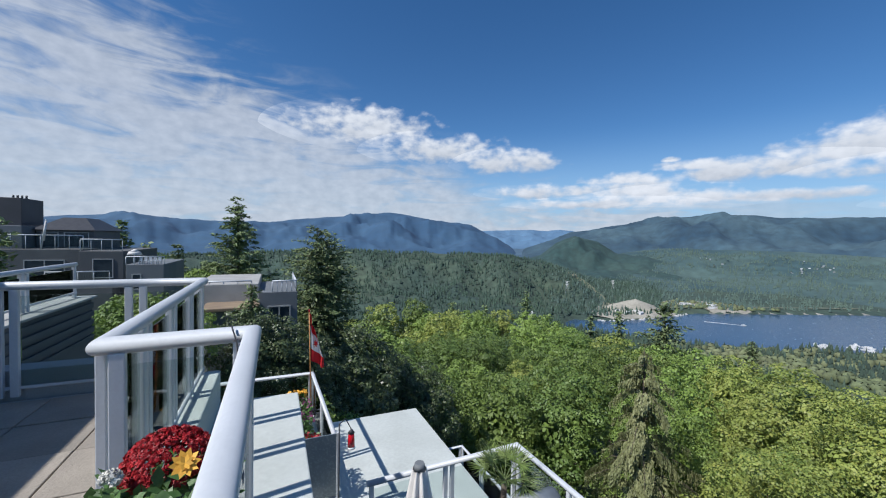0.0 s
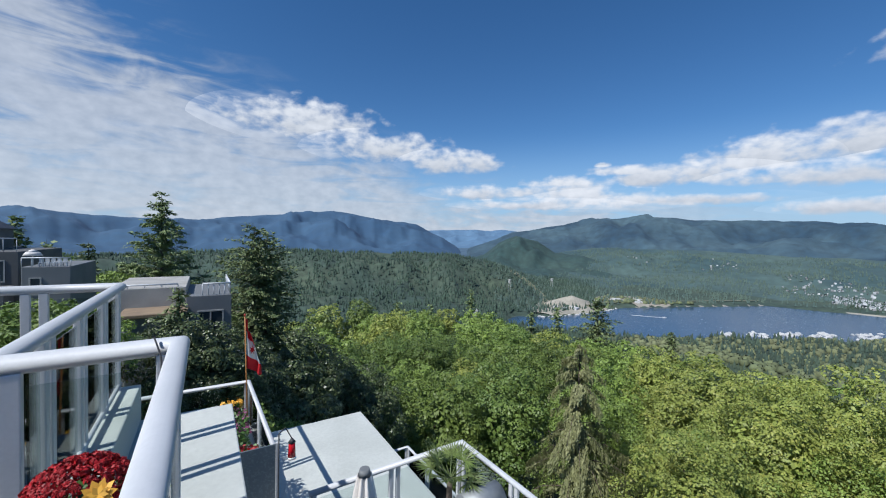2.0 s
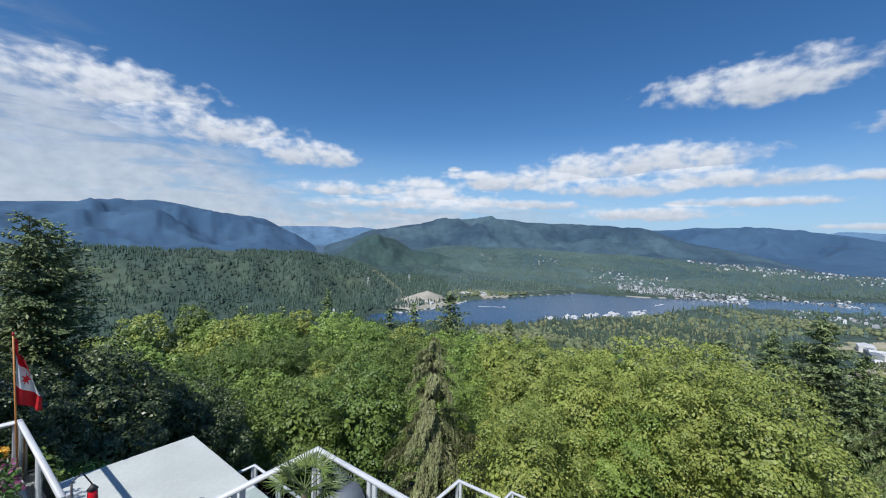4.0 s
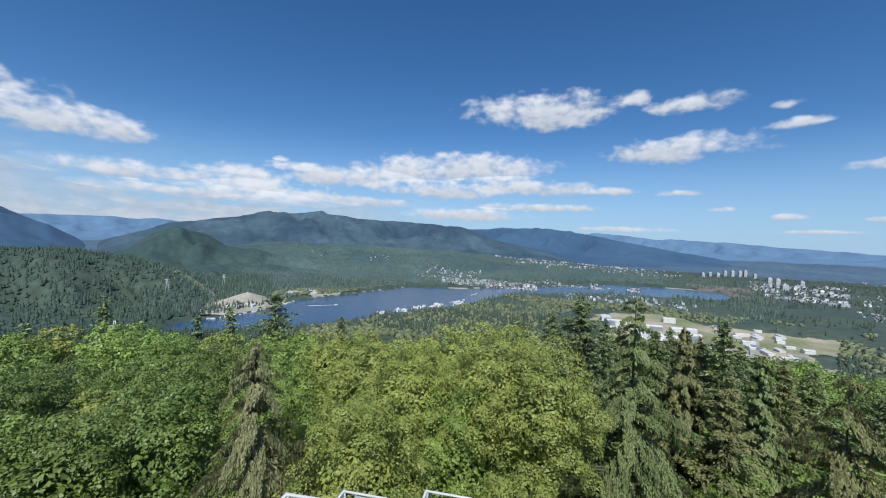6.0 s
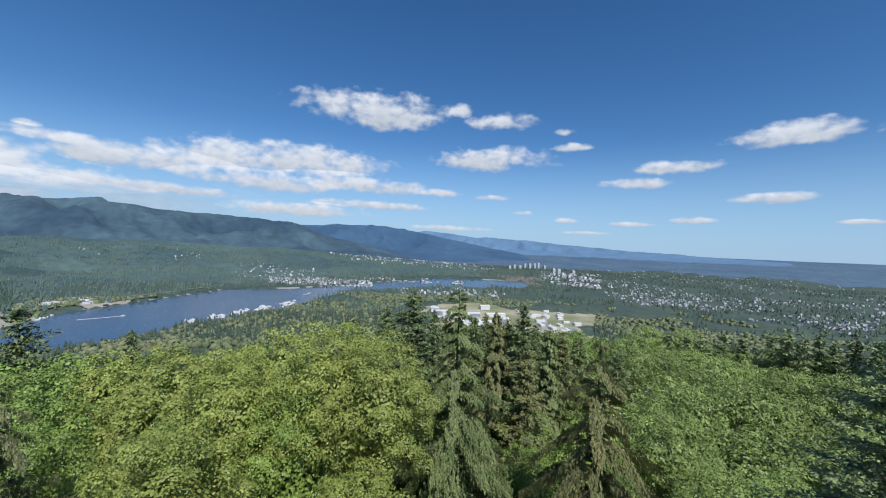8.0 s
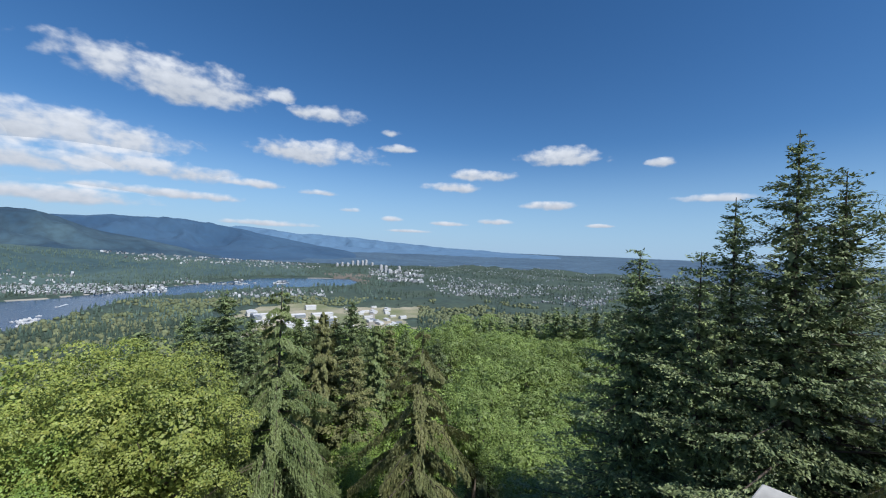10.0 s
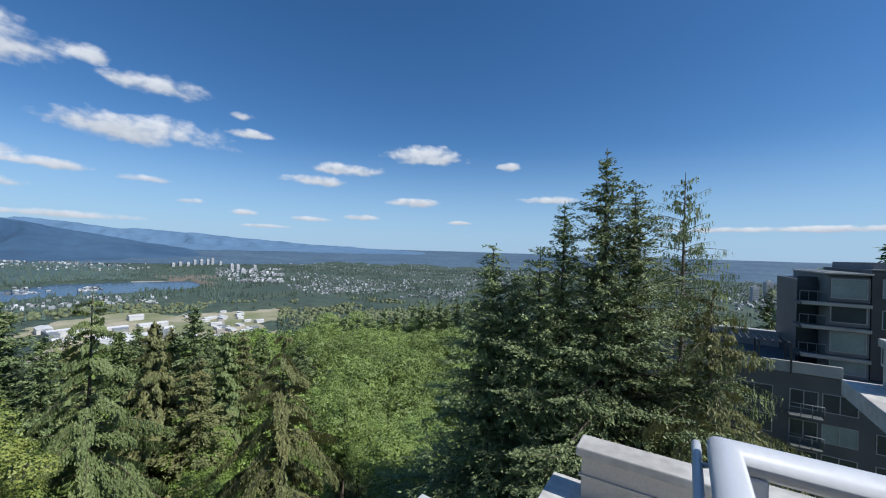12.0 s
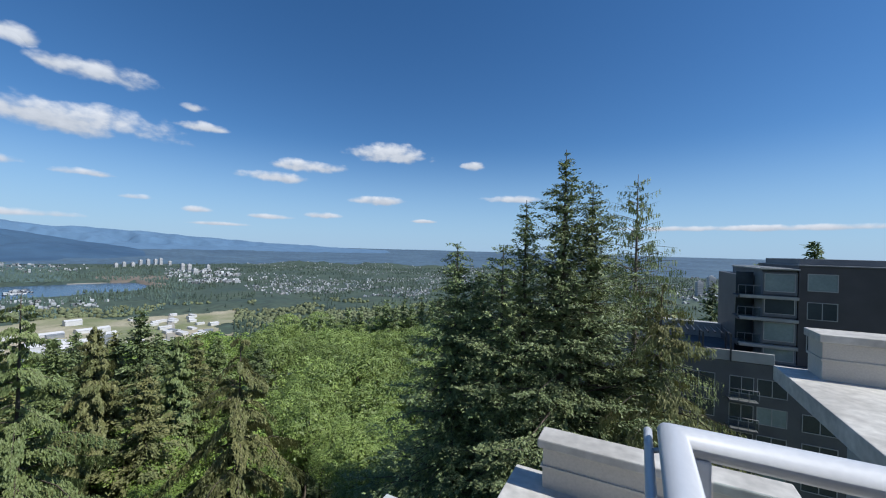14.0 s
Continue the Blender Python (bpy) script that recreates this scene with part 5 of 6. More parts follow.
slab("floor_side_terrace", 3.62, 5.2, 5.45, 9.9, -5.9, -5.55, M_MEMBRANE, "white floor of a lower side terrace", "floor")
slab("wall_side_terrace", 3.6, 5.1, 5.42, 9.8, -26.0, -5.905, M_STUCCO, "pale stucco wall under the side terrace", "wall")
railing("side_terrace_railing", [(3.9, 9.83), (5.05, 9.83), (5.1, 6.4)], -4.48, -5.55, "white tubular railing of the side terrace", r=0.035, glass=M_GLASS)
grill = thing("barbecue_grill", site(3.18, 4.0, -2.75), "silver lidded barbecue on the terrace", "grill")
part("lid", rod(bmesh.new(), (-0.3, 0, 0.78), (0.3, 0, 0.78), 0.19, seg=24), M_STEEL, grill)
part("firebox", bx(bmesh.new(), -0.29, 0.29, -0.17, 0.17, 0.52, 0.76, 0.02), M_STEEL, grill)
part("handle", rod(bmesh.new(), (-0.2, -0.22, 0.82), (0.2, -0.22, 0.82), 0.014, seg=10), M_DARK, grill)
for sx in (-0.26, 0.26):
    for sy in (-0.14, 0.14):
        part("leg", bx(bmesh.new(), sx - 0.018, sx + 0.018, sy - 0.018, sy + 0.018, 0, 0.52), M_DARK, grill)


# ---- neighbouring buildings ----
def window(x0, x1, z0, z1, parent, name="window", pane=None, frame_mat=None, sash=1):
    """A framed window on a wall that faces -y, flush with y = 0."""
    bm = bmesh.new()
    fw = 0.06
    bx(bm, x0, x1, -0.05, 0.02, z0, z0 + fw)
    bx(bm, x0, x1, -0.05, 0.02, z1 - fw, z1)
    for k in range(sash + 1):
        xx = x0 + (x1 - x0 - fw) * k / sash
        bx(bm, xx, xx + fw, -0.045, 0.02, z0 + fw + 0.002, z1 - fw - 0.002)
    w = part(name, bm, frame_mat or M_STUCCO, parent)
    part("pane", bx(bmesh.new(), x0 + 0.02, x1 - 0.02, -0.012, 0.01, z0 + 0.02, z1 - 0.02), pane or M_WINDOW, w)
    return w


def wall_block(parent, x0, x1, y0, y1, z0, z1, mat, name="wall"):
    return part(name, bx(bmesh.new(), x0, x1, y0, y1, z0, z1, 0.03), mat, parent)


def thin_rail(parent, a, b, h, n=6, glass=True, mat=None):
    a, b = Vector(a), Vector(b)
    bm = rod(bmesh.new(), a + Vector((0, 0, h)), b + Vector((0, 0, h)), 0.035, seg=8)
    for k in range(n + 1):
        p = a.lerp(b, k / n)
        part("post", rod(bmesh.new(), p, p + Vector((0, 0, h - 0.03)), 0.022, seg=6), mat or M_RAIL, parent)
    part("railing", bm, mat or M_RAIL, parent)
    if glass:
        d = (b - a).normalized()
        s = d.cross(Vector((0, 0, 1))) * 0.006
        bm = bmesh.new()
        lo, hi = Vector((0, 0, 0.08)), Vector((0, 0, h - 0.08))
        vs = [bm.verts.new(p) for p in (a + lo - s, b + lo - s, b + hi - s, a + hi - s, a + lo + s, b + lo + s, b + hi + s, a + hi + s)]
        for q in ((0, 1, 2, 3), (7, 6, 5, 4), (0, 4, 5, 1), (3, 2, 6, 7)):
            bm.faces.new([vs[i] for i in q])
        part("glass_pane", bm, M_GLASS, parent).visible_shadow = False


# dark apartment block seen past the firs: local x runs to the right as one faces it
apt = thing("apartment_building", site(-8.0, -42.0, -26.0, 180.0), "charcoal-clad apartment building with balconies and a paler lower storey", "building")
G0 = 26.0
wall_block(apt, 1.6, 3.95, 0.35, 12, G0 - 7.2, G0 + 0.9, M_GREY_CLAD)
wall_block(apt, 3.95, 18.0, 0.0, 12, G0 - 7.2, G0 + 1.1, M_DARK_CLAD)
wall_block(apt, 4.3, 13.0, 1.2, 11, G0 + 1.1, G0 + 1.75, M_GREY_CLAD, "roof_house")
wall_block(apt, 1.3, 4.0, -0.25, 11, G0 + 0.72, G0 + 0.86, M_STUCCO, "roof_edge")
wall_block(apt, 3.9, 18.1, -0.1, 12.1, G0 + 1.1, G0 + 1.22, M_GREY_CLAD, "roof_edge")
for k, (z0, z1) in enumerate(((-1.15, 0.4), (-3.05, -1.6), (-5.35, -3.75), (-7.05, -5.85))):
    w = part("bay", bx(bmesh.new(), 1.6, 3.9, 0.02, 0.34, G0 + z0 - 0.25, G0 + z1 + 0.1, 0.02), M_GREY_CLAD, apt)
    window(1.7, 3.75, G0 + z0, G0 + z1, apt, pane=M_BLIND if k != 1 else M_WINDOW, sash=1)
    part("floor_band", bx(bmesh.new(), 0.0, 3.93, -0.35, 0.3, G0 + z0 - 0.62, G0 + z0 - 0.36, 0.02), M_CONCRETE, apt)
    b = part("balcony", bx(bmesh.new(), -0.1, 1.55, 0.0, 2.6, G0 + z0 - 0.7, G0 + z0 - 0.5, 0.02), M_DARK_CLAD, apt)
    thin_rail(b, (-0.1, 0.02, G0 + z0 - 0.5), (1.5, 0.02, G0 + z0 - 0.5), 0.95, 3, mat=M_GREY_CLAD)
    part("balcony_door", bx(bmesh.new(), 0.2, 1.5, 2.62, 2.7, G0 + z0 - 0.5, G0 + z1), M_WINDOW, apt)
wall_block(apt, 0.3, 1.6, 2.75, 12, G0 - 7.2, G0 + 0.1, M_DARK_CLAD)
window(4.5, 6.4, G0 - 0.95, G0 + 0.5, apt, pane=M_BLIND)
window(4.5, 6.4, G0 - 3.3, G0 - 1.85, apt, sash=2)
window(4.5, 6.4, G0 - 5.9, G0 - 4.4, apt, sash=2)
wall_block(apt, -6.0, 18.0, -1.2, 12, 0, G0 - 7.25, M_STUCCO_SHADED, "lower_block")
wall_block(apt, -6.1, 2.2, -1.3, -1.1, G0 - 7.2, G0 - 6.3, M_STUCCO, "terrace_parapet")
for row in range(4):
    zz = G0 - 9.9 - 2.35 * row
    for x0, x1, pm in ((-0.8, 0.9, M_WINDOW), (1.1, 3.1, M_BLIND if row % 2 else M_WINDOW), (4.0, 6.2, M_WINDOW), (6.9, 9.1, M_WINDOW), (-4.2, -1.8, M_WINDOW)):
        w = window(x0, x1, zz, zz + 1.45, apt, pane=pm, sash=2)
        w.location.y = -1.2
for k in range(3):
    b = part("balcony", bx(bmesh.new(), -1.0, 1.0, -2.4, -1.22, G0 - 10.35 - 2.35 * k, G0 - 10.2 - 2.35 * k, 0.02), M_STUCCO_SHADED, apt)
    thin_rail(b, (-1.0, -2.38, G0 - 10.2 - 2.35 * k), (1.0, -2.38, G0 - 10.2 - 2.35 * k), 0.95, 3, mat=M_GREY_CLAD)

per = thing("pergola", site(-3.2, -40.5, -6.9, 180.0), "dark timber pergola on the pale terrace", "pergola")
for xx in (0, 2.0, 4.0):
    for yy in (0, 2.2):
        part("post", bx(bmesh.new(), xx - 0.06, xx + 0.06, yy - 0.06, yy + 0.06, -0.35, 2.0), M_DARK, per)
for k in range(9):
    part("slat", bx(bmesh.new(), -0.2 + k * 0.5, -0.1 + k * 0.5, -0.3, 2.5, 2.0, 2.12), M_DARK, per)
ter = thing("terrace_building", site(6.5, -52.0, -24.0, 180.0), "low pale building with a flat roof and a parapet", "building")
wall_block(ter, 0, 16, 0, 9, 0, 17.2, M_STUCCO)
wall_block(ter, -0.1, 16.1, -0.1, 0.15, 17.2, 18.3, M_STUCCO, "parapet")
wall_block(ter, 1, 5, 3, 7, 17.2, 18.0, M_STUCCO, "roof_house")

# white terraced houses on the other side
hs = thing("terraced_house", site(-22.0, 36.0, -14.0), "white terraced house, walls darkened for shade, with a dark gabled roof and glass balconies", "house")
Z = 14.0
wall_block(hs, 0.0, 9.2, 0, 9, 0, Z + 0.35, M_STUCCO_SHADED)
wall_block(hs, 9.25, 11.8, -0.8, 8, 0, Z + 0.25, M_STUCCO_SHADED)
wall_block(hs, 5.6, 9.0, 2.5, 8, Z + 0.35, Z + 1.75, M_STUCCO_SHADED, "upper_storey")
wall_block(hs, 3.4, 5.5, 1.0, 8, Z + 0.35, Z + 2.0, M_GREY_CLAD, "stair_tower")
wall_block(hs, 2.2, 4.6, 3.0, 6, Z + 2.0, Z + 4.1, M_DARK_CLAD, "chimney_block")
for k in range(4):
    part("chimney_pot", rod(bmesh.new(), (3.7 + k * 0.25, 4, Z + 4.1), (3.7 + k * 0.25, 4, Z + 4.35), 0.07, seg=8), M_DARK, hs)
bm = bmesh.new()
rf = [bm.verts.new(p) for p in ((5.4, 2.2, Z + 1.75), (9.2, 2.2, Z + 1.75), (9.2, 8.2, Z + 1.75), (5.4, 8.2, Z + 1.75), (6.6, 4, Z + 2.75), (8.0, 4, Z + 2.75), (8.0, 6.5, Z + 2.75), (6.6, 6.5, Z + 2.75))]
for q in ((0, 1, 5, 4), (1, 2, 6, 5), (2, 3, 7, 6), (3, 0, 4, 7), (4, 5, 6, 7), (3, 2, 1, 0)):
    bm.faces.new([rf[i] for i in q])
part("roof", bm, M_DARK, hs, "dark hipped roof")
for x0, x1 in ((5.9, 6.9), (7.2, 8.7)):
    window(x0, x1, Z + 0.4, Z + 1.6, hs).location.y = 2.5
window(10.0, 11.2, Z - 1.7, Z - 0.3, hs, sash=1).location.y = -0.8
window(6.0, 8.2, Z - 1.7, Z - 0.4, hs, sash=2)
window(2.0, 4.6, Z - 1.7, Z - 0.4, hs, sash=2)
thin_rail(hs, (3.0, 0.05, Z + 0.35), (9.2, 0.05, Z + 0.35), 1.0, 8)
thin_rail(hs, (9.3, -0.7, Z + 0.25), (11.7, -0.7, Z + 0.25), 0.85, 4)
thin_rail(hs, (8.0, -2.2, Z - 1.9), (11.4, -2.2, Z - 1.9), 0.8, 4)
wall_block(hs, 7.9, 11.6, -2.3, -0.82, 0, Z - 1.9, M_STUCCO_SHADED, "lower_balcony")
pole2 = thing("furled_flag", site(-14.9, 35.6, 0.35), "furled pink and white flag on a terrace", "flag")
part("pole", rod(bmesh.new(), (0, 0, 0), (0.25, 0, 2.1), 0.03, seg=8), M_RAIL, pole2)
part("cloth", rod(bmesh.new(), (0.1, 0, 0.6), (0.27, 0, 2.0), 0.09, 0.06, 8), M_CANVAS, pole2)

blk = thing("grey_house", site(-8.6, 30.0, -16.0), "grey flat-roofed house with a small roof terrace", "house")
wall_block(blk, 0.0, 2.0, 0, 6, 0, 15.6, M_GREY_CLAD)
thin_rail(blk, (0, 0.05, 15.6), (2.0, 0.05, 15.6), 0.5, 5, False)
window(0.3, 0.8, 14.0, 15.0, blk)
par = thing("parasol", site(-8.3, 30.6, -0.4), "round cream parasol on the roof terrace", "umbrella")
part("pole", rod(bmesh.new(), (0, 0, 0), (0, 0, 0.75), 0.03, seg=8), M_RAIL, par)
bm = bmesh.new()
rod(bm, (0, 0, 0.6), (0, 0, 0.8), 0.42, 0.3, 14)
rod(bm, (0, 0, 0.8), (0, 0, 0.95), 0.3, 0.05, 14)
part("canopy", bm, M_CANVAS, par)
for k in range(5):
    ch = thing("terrace_chair", site(-7.9 + 0.25 * k, 30.3, -0.4), "small white chair on the roof terrace", "chair", "chairs on the grey house")
    part("seat", bx(bmesh.new(), -0.09, 0.09, -0.09, 0.09, 0.2, 0.24), M_RAIL, ch)
    part("backrest", bx(bmesh.new(), -0.09, 0.09, 0.07, 0.1, 0.24, 0.5), M_RAIL, ch)
    for sx in (-0.08, 0.08):
        part("leg", bx(bmesh.new(), sx - 0.012, sx + 0.012, -0.09, 0.09, 0, 0.2), M_RAIL, ch)

gr = thing("grey_roof_house", site(-3.3, 20.0, -18.0), "grey flat-roofed house with white railings and a brown lower roof", "house")
wall_block(gr, 0.0, 2.6, 0.0, 5, 0, 17.3, M_CONCRETE)
wall_block(gr, 2.6, 4.3, -0.6, 4, 0, 16.95, M_GREY_CLAD)
wall_block(gr, 0.7, 2.55, -1.6, -0.02, 0, 16.35, M_GREY_CLAD, "lower_wing")
part("brown_roof", bx(bmesh.new(), 0.5, 2.7, -1.8, 0.0, 16.35, 16.5, 0.03), M_WOOD, gr, "brown flat roof")
thin_rail(gr, (0, 0.1, 17.3), (2.3, 0.1, 17.3), 0.12, 4, False)
thin_rail(gr, (3.2, -0.5, 16.95), (4.25, -0.5, 16.95), 0.5, 5, False)
thin_rail(gr, (4.25, -0.5, 16.95), (4.25, 3.5, 16.95), 0.5, 5, False)
window(3.0, 4.0, 15.0, 16.3, gr, sash=2).location.y = -0.6
thin_rail(gr, (3.0, -2.4, 14.4), (5.0, -2.4, 14.4), 0.4, 4, False)
wall_block(gr, 2.9, 5.0, -2.5, -0.62, 0, 14.4, M_GREY_CLAD, "balcony_base")

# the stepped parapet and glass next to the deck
# these walls and boards take the stucco that is darkened for shade
slab("wall_terrace_next", -6.0, -2.95, 5.63, 8.6, -2.9, -0.15, M_STUCCO_SHADED, "pale stepped terrace wall beside the deck, darkened for shade", "wall")
slab("wall_terrace_step", -3.35, -2.95, 5.63, 8.62, -0.145, 0.42, M_STUCCO_SHADED, "white parapet, darkened for shade, with a glass railing on it", "wall")
slab("wall_deck_kerb", -5.6, -0.8, 4.95, 5.2, -0.3, 0.24, M_STUCCO, "low white kerb along the deck's edge", "wall")
slab("wall_deck_ledge", -5.6, -1.4, 5.22, 5.6, -0.3, 0.08, M_STUCCO, "white ledge beyond the deck's kerb", "wall")
for k, zz in enumerate((0.3, 0.16, 0.02, -0.12, -0.26)):
    slab("trim_siding_%d" % k, -2.947, -2.915 + 0.006 * (k % 2), 5.63, 8.6, zz - 0.05, zz + 0.05, M_STUCCO_SHADED, "horizontal grey siding board darkened for shade", "siding", bevel=0.008)
slab("trim_terrace_cap", -3.4, -2.88, 5.63, 8.66, 0.424, 0.46, M_STUCCO, "white cap along the terrace parapet", "coping")
railing("side_railing", [(-3.15, 5.6), (-3.12, 8.5)], 1.06, 0.46, "white railing with smoked glass on the parapet", r=0.035, glass=M_SMOKE)
# out of view; height and length set by the shadow edge on the deck
slab("wall_penthouse", -9.5, -5.0, -1.3, 4.75, -0.04, 4.25, M_STUCCO, "unseen penthouse wall sized to cast the deck's shadow", "wall")
# added eave, never in view, that keeps sky light off the shaded deck
slab("roof_penthouse_eave", -4.995, -3.7, -1.3, 4.75, 2.5, 2.78, M_STUCCO, "unseen eave added over the deck to deepen its shade")
for px, py, tp, sc in ((-4.9, 11.0, 0.2, 0.28), (-3.2, 12.4, 0.12, 0.24), (-5.9, 13.0, 0.0, 0.32), (-4.0, 10.4, -0.2, 0.2), (-6.8, 17.0, -0.4, 0.4), (-4.4, 16.5, -0.3, 0.3), (-3.0, 14.6, -0.5, 0.26), (0.5, 14.5, -3.4, 0.4), (2.2, 15.5, -5.0, 0.45)):
    w = site(px, py).translation
    plant(shrub_set[int(rng.integers(0, 2))], w.x, w.y, tp, sc)

# the string-light cord on the rail
cord = bpy.data.curves.new("cord", "CURVE")
cord.dimensions, cord.bevel_depth, cord.bevel_resolution = "3D", 0.004, 2
sp = cord.splines.new("BEZIER")
sp.bezier_points.add(5)
for bp_, co in zip(sp.bezier_points, ((-0.2, 2.2, 1.11), (-0.17, 2.15, 1.0), (-0.2, 1.95, 0.8), (-0.19, 1.7, 0.72), (-0.22, 1.45, 0.6), (-0.2, 1.2, 0.62))):
    bp_.co = co
    bp_.handle_left_type = bp_.handle_right_type = "AUTO"
cord.materials.append(M_DARK)
tagged(new("light_cord", cord), "thin black cord hanging along the deck railing", "cable").matrix_world = site()


# ---- works, towers, town and boats ----
def down(az, el, lift=0.0):
    """Where the sight line at that azimuth and angle below the eye meets the open land."""
    r = np.geomspace(150, 2290, 500)
    x, y = r * math.sin(radians(az)), r * math.cos(radians(az))
    z = np.maximum(land_height(x, y), ridge_height(x, y, FOOTHILLS))
    a = np.degrees(np.arctan((EYE[2] - z) / r))
    k = int(np.argmax(a < el)) if (a < el).any() else len(r) - 1
    return Vector((x[k], y[k], z[k] + lift))


def yard(name, az_lo, az_hi, r_lo, r_hi, mat, label, cut=-0.35):
    na, nr = 110, 50
    az, r = np.meshgrid(np.radians(np.linspace(az_lo, az_hi, na)), np.linspace(r_lo, r_hi, nr), indexing="ij")
    ea = np.minimum((az - az.min()), (az.max() - az)) / (az.max() - az.min()) * 4
    er = np.minimum(r - r_lo, r_hi - r) / (r_hi - r_lo) * 4
    x, y = r * np.sin(az), r * np.cos(az)
    keep = (np.minimum(ea, er) + fbm(x, y, 60, 3, 4.0)) > 0.25
    v = np.stack([x, y, np.maximum(land_height(x, y), ridge_height(x, y, FOOTHILLS)) + 0.7], -1).reshape(-1, 3)
    i, j = np.meshgrid(np.arange(na - 1), np.arange(nr - 1), indexing="ij")
    i, j = i[keep[:-1, :-1]], j[keep[:-1, :-1]]
    a = i * nr + j
    return tagged(new(name, arrays_mesh(name, v, np.stack([a + nr, a + nr + 1, a + 1, a], 1), mat)), label, "ground", kind="structure")


yard("ground_works_yard", 74.5, 101.5, 490, 800, M_YARD, "pale bare ground and dry grass round the works")
yard("ground_mudflat", 86.5, 93.5, 1210, 1620, M_MUD, "brown tidal mud at the inlet's end")
yard("ground_shore_yard", 29.5, 40, 800, 930, M_SAND, "pale bare ground above the far shore")
yard("ground_quarry_yard", 21.5, 32.0, 640, 745, M_SAND, "pale ground by the gravel works")


def strip(name, line, width, mat, label):
    """A ribbon laid over the land along sight lines given as (azimuth, angle below the eye)."""
    pts = []
    for (a0, e0), (a1, e1) in zip(line, line[1:]):
        pts += [down(a0 + (a1 - a0) * k / 8, e0 + (e1 - e0) * k / 8, 2.2) for k in range(8)]
    pts.append(down(*line[-1], 2.2))
    bm, last = bmesh.new(), None
    for k, q in enumerate(pts):
        side = (pts[min(k + 1, len(pts) - 1)] - pts[max(k - 1, 0)]).cross(Vector((0, 0, 1))).normalized() * width * (0.7 + 0.5 * abs(math.sin(k * 1.9)))
        row = [bm.verts.new(q - side), bm.verts.new(q + side)]
        if last:
            bm.faces.new((last[0], last[1], row[1], row[0]))
        last = row
    bmesh.ops.recalc_face_normals(bm, faces=bm.faces[:])
    tagged(new(name, mesh_of(name, bm, mat)), label, "clearing", kind="structure")


strip("ground_hill_cut", ((18.4, 4.6), (20.0, 5.6), (21.4, 6.7), (23.0, 8.2), (23.6, 9.4)), 7.0, M_CLEAR, "pale cleared strip running down the forested hill")
strip("ground_dirt_road", ((93.7, 9.0), (93.75, 12.0)), 4.0, M_SAND, "pale dirt road across the works' field")
strip("ground_shore_road", ((30.0, 8.75), (35.0, 7.9), (41.0, 7.35), (48.0, 6.5)), 3.0, M_CLEAR, "pale road along the far shore")


def shed(az, el, w, d, h, turn, label, mat=None):
    t = thing("industrial_shed", Matrix.Translation(down(az, el, 0.5)) @ pose(0, 0, 0, 0, 0, turn), label, "shed", "sheds of the works")
    part("wall", bx(bmesh.new(), -w / 2, w / 2, -d / 2, d / 2, 0, h), mat or M_WHITE, t)
    bm = bmesh.new()
    vs = [bm.verts.new(p) for p in ((-w / 2 - 0.3, -d / 2 - 0.3, h), (w / 2 + 0.3, -d / 2 - 0.3, h), (w / 2 + 0.3, d / 2 + 0.3, h), (-w / 2 - 0.3, d / 2 + 0.3, h), (-w / 2 - 0.3, 0, h + d * 0.12), (w / 2 + 0.3, 0, h + d * 0.12))]
    for q in ((0, 1, 5, 4), (2, 3, 4, 5), (1, 2, 5), (3, 0, 4), (3, 2, 1, 0)):
        bm.faces.new([vs[i] for i in q])
    part("roof", bm, mat or M_WHITE, t)


g = np.random.default_rng(21)
for k in range(46):
    az = g.uniform(77.5, 98.5)
    big = az < 89
    shed(az, g.uniform(8.9, 12.4), g.uniform(14, 34) if big else g.uniform(7, 20), g.uniform(9, 16) if big else g.uniform(5, 9), g.uniform(4, 9) if big else g.uniform(2.5, 4), g.choice([20, 110]) + g.uniform(-4, 4),
         "pale metal industrial shed on bare ground", M_WHITE if g.uniform() < 0.8 else M_STEEL)
for k in range(12):
    shed(g.uniform(24.5, 28) if k < 5 else g.uniform(30, 40), g.uniform(9.2, 9.8) if k < 5 else g.uniform(7.5, 8.2), g.uniform(8, 18), 6, g.uniform(2, 4), g.uniform(0, 180), "pale shed by the far shore")


def mound(az, r, h, w, label):
    n, m = 30, 9
    x0, y0, _ = polar(az, r)
    z0 = ground_z(x0, y0)
    gg = np.random.default_rng(int(az * 10))
    v, f = [], []
    for i in range(m):
        for k in range(n):
            a = k * math.tau / n
            q = 1 - i / (m - 1)
            v.append((w * q * (1 + 0.12 * gg.normal() * (q > 0)) * math.cos(a), w * 0.7 * q * math.sin(a), h * (1 - q) ** 0.8 - 4))
    f = [(i * n + k, i * n + (k + 1) % n, (i + 1) * n + (k + 1) % n, (i + 1) * n + k) for i in range(m - 1) for k in range(n)]
    ob = new("gravel_mound", arrays_mesh("gravel_mound", np.array(v), np.array(f), M_SAND, True))
    ob.matrix_world = pose(x0, y0, z0, 0, 0, -az)
    tagged(ob, label, "mound")


mound(27.0, 745, 21, 52, "large pale mound of gravel above the shore")
mound(24.9, 730, 14, 34, "lower pale mound of gravel beside the large one")


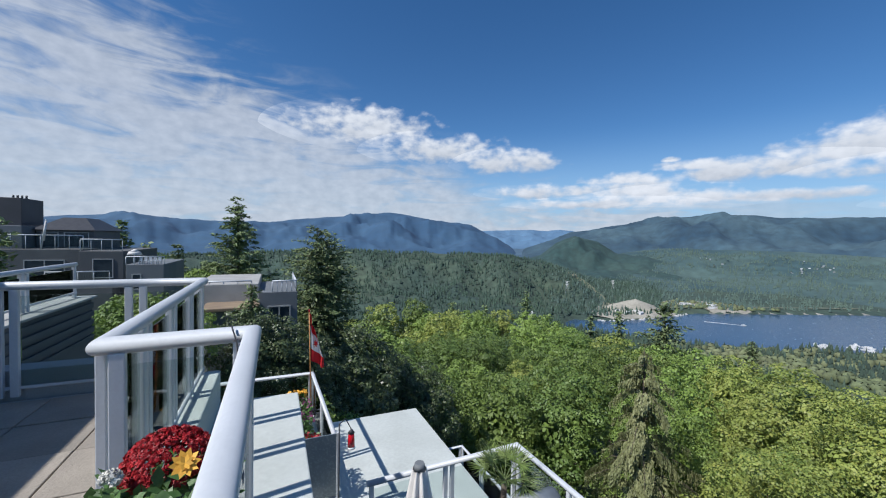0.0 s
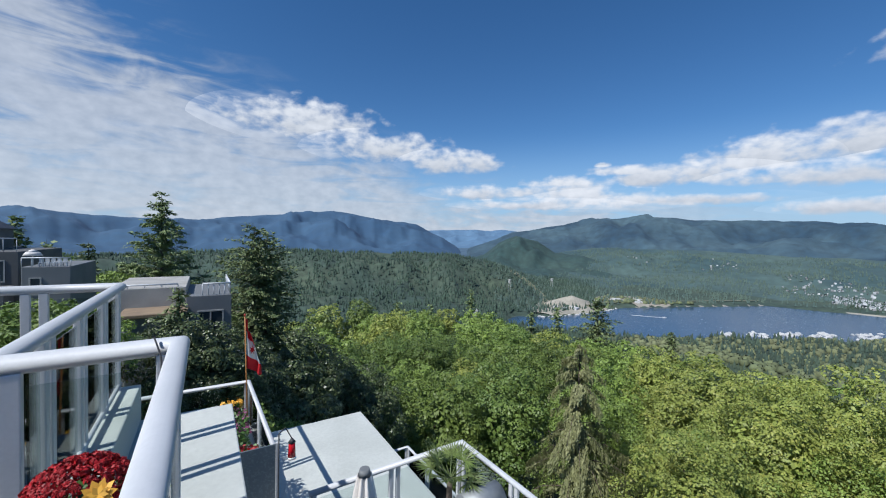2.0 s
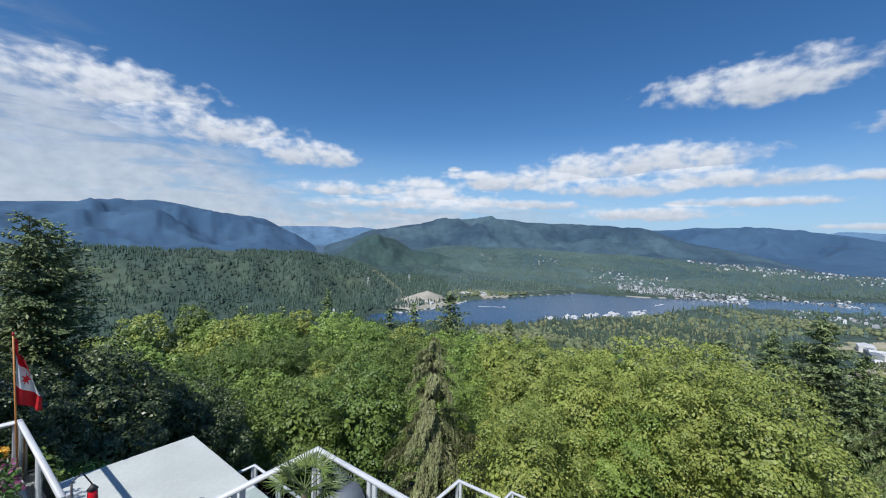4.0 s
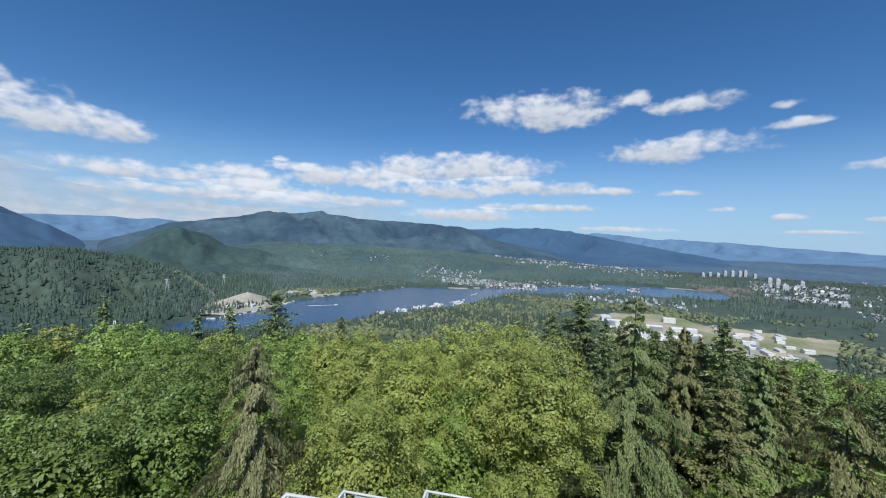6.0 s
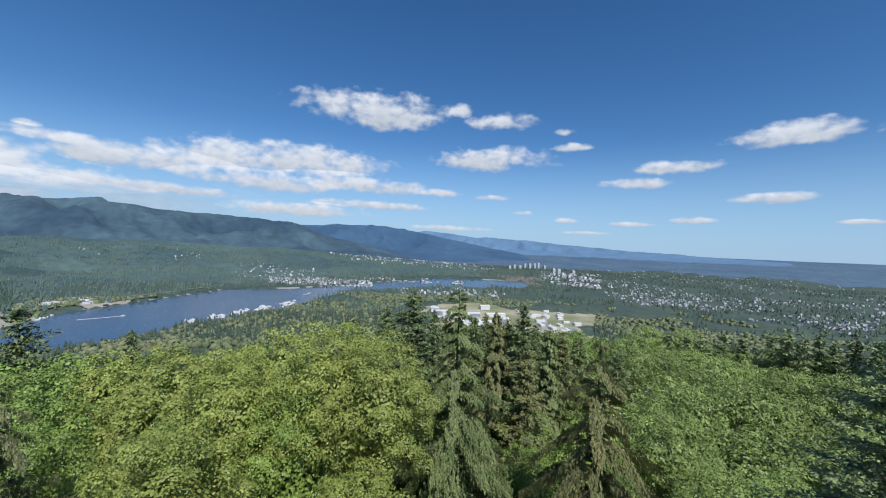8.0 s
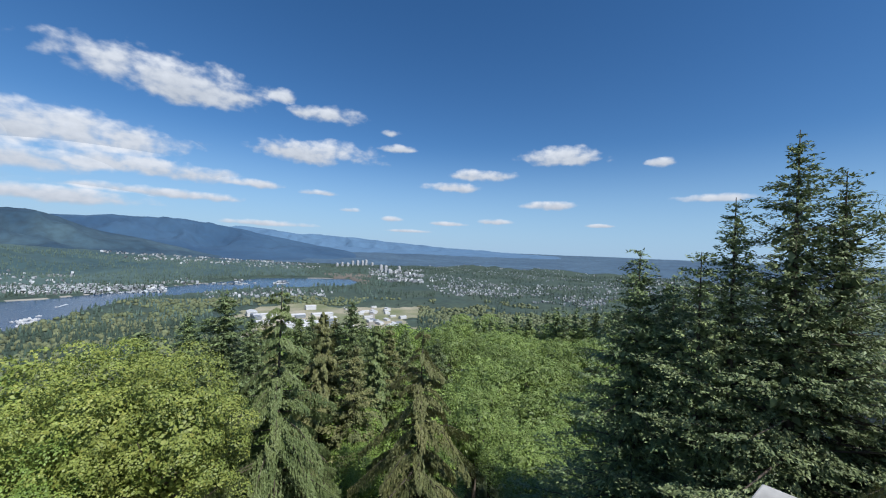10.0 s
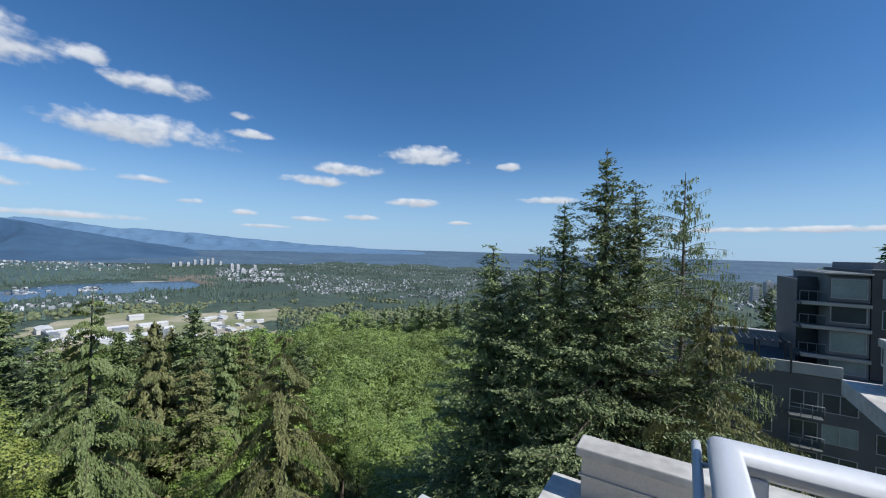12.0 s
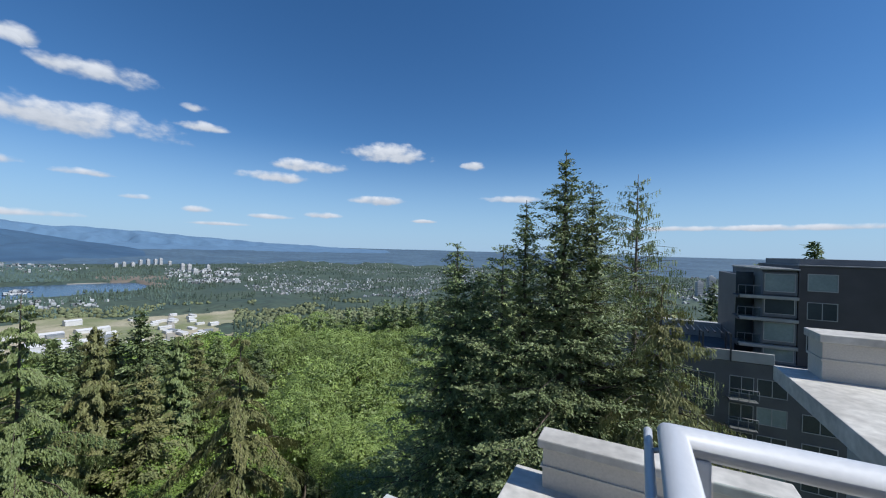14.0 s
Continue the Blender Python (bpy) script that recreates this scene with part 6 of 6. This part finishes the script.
def tower(az, el, w, h, label):
    t = thing("apartment_tower", Matrix.Translation(down(az, el, -1)) @ pose(0, 0, 0, 0, 0, -az + 25), label, "tower", "towers of the distant town")
    part("shaft", bx(bmesh.new(), -w / 2, w / 2, -w / 2, w / 2, 0, h), M_TOWER, t)
    part("roof_house", bx(bmesh.new(), -w / 5, w / 5, -w / 5, w / 5, h, h + w * 0.25), M_TOWER, t)
    for k in range(1, int(h / 5)):
        part("window_band", bx(bmesh.new(), -w / 2 - 0.2, w / 2 + 0.2, -w / 2 - 0.2, w / 2 + 0.2, k * 5 - 1.0, k * 5 + 0.8), M_STEEL, t)


for a, e, w, h in ((88.4, 2.95, 11, 30), (89.1, 2.9, 11, 34), (89.9, 2.95, 12, 36), (90.6, 2.75, 11, 44), (91.3, 2.75, 12, 48), (92.0, 2.7, 11, 46), (92.5, 2.65, 12, 42), (93.4, 2.75, 11, 36),
                   (94.7, 3.5, 12, 48), (95.4, 3.5, 12, 46), (96.0, 3.9, 16, 30), (96.9, 3.7, 14, 24), (97.4, 3.3, 12, 30), (155.6, 4.6, 16, 50), (163.0, 4.8, 16, 60), (164.2, 4.5, 18, 70), (165.4, 4.6, 14, 44)):
    tower(a, e, w, h * 0.72 + 6 * math.sin(a * 9), "pale high-rise tower in the distant town")

over = lambda x, y: np.maximum(land_height(x, y), ridge_height(x, y, FOOTHILLS))
for nm, a0, a1, e0, e1, cnt, sz, sd in (
        ("far_shore_houses", 54, 68, 5.4, 6.3, 800, 2.6, 1), ("slope_houses", 50, 60, 4.4, 5.6, 160, 2.4, 2), ("hillside_houses", 62, 86, 2.55, 3.7, 420, 3.4, 3), ("shore_line_houses", 66, 82, 4.75, 5.5, 420, 2.8, 4),
        ("town_houses", 93, 101, 3.2, 5.0, 520, 4.0, 5), ("suburb_houses", 100, 134, 2.5, 5.8, 1500, 2.1, 6), ("near_houses", 72, 90, 6.3, 7.4, 160, 2.4, 7), ("valley_houses", 98, 130, 5.4, 7.4, 900, 1.9, 8),
        ("ridge_houses", 34, 46, 3.4, 4.4, 50, 2.2, 9), ("river_houses", 130, 172, 2.4, 6.0, 1500, 3.0, 10)):
    house_field(nm, a0, a1, e0, e1, cnt, sz, sd, "pale houses scattered among distant trees", M_HOUSES, over, 2.0)


def boat(az, el, ln, turn, label, wake=0.0):
    k = (EYE[2] - WATER_Z) / math.tan(radians(el))
    t = thing("motor_boat", Matrix.Translation(polar(az, k, WATER_Z)) @ pose(0, 0, 0, 0, 0, turn), label, "boat", "boats on the inlet")
    bm = bmesh.new()
    vs = [bm.verts.new(p) for p in ((-ln / 2, -ln / 6, 0), (ln / 5, -ln / 6, 0), (ln / 2, 0, 0), (ln / 5, ln / 6, 0), (-ln / 2, ln / 6, 0))]
    up = [bm.verts.new((v.co.x * 1.08, v.co.y * 1.15, ln * 0.16)) for v in vs]
    bm.faces.new(up)
    for i in range(5):
        bm.faces.new((vs[i], vs[(i + 1) % 5], up[(i + 1) % 5], up[i]))
    part("hull", bm, M_WHITE, t)
    part("cabin", bx(bmesh.new(), -ln / 4, ln / 8, -ln / 9, ln / 9, ln * 0.16, ln * 0.3), M_WHITE, t)
    if wake:
        bm = bmesh.new()
        vs = [bm.verts.new(p) for p in ((-ln / 2, -1.2, 0.12), (-ln / 2, 1.2, 0.12), (-ln / 2 - wake, 2.2, 0.1), (-ln / 2 - wake, -2.2, 0.1))]
        bm.faces.new(vs[::-1])
        part("wake", bm, M_WHITE, t, "white foaming wake")


boat(38.6, 9.6, 6, -30, "white motor boat with a long wake", 46)
boat(58.6, 7.7, 6, 190, "white motor boat with a long wake", 34)
g = np.random.default_rng(31)
for k in range(64):
    az = g.uniform(44.5, 57.5)
    boat(az, float(np.interp(az, SHORE_AZ[2:7], SHORE_EL[2:7])) - g.uniform(0.3, 0.85), g.uniform(6, 11), g.uniform(0, 180), "white boat moored at the marina")
for k in range(26):
    az = g.uniform(22, 33)
    boat(az, float(np.interp(az, SHORE_AZ[19:15:-1], SHORE_EL[19:15:-1])) + g.uniform(0.05, 0.15), g.uniform(4, 8), g.uniform(0, 180), "white boat moored by the far shore")


def pylon(az, r, h):
    x, y, _ = polar(az, r)
    t = thing("power_pylon", pose(x, y, ground_z(x, y), 0, 0, -az), "pale steel lattice power pylon in the forest", "pylon")
    for sx in (-1, 1):
        for sy in (-1, 1):
            part("leg", rod(bmesh.new(), (sx * h * 0.11, sy * h * 0.11, 0), (sx * 0.4, sy * 0.4, h), 0.35, 0.25, 5), M_WHITE, t)
    for k in range(3):
        part("arm", rod(bmesh.new(), (-h * 0.14, 0, h * (0.72 + 0.12 * k)), (h * 0.14, 0, h * (0.72 + 0.12 * k)), 0.3, seg=5), M_WHITE, t)


pylon(13.4, 420, 26)
pylon(18.2, 800, 26)
pylon(24.2, 980, 26)
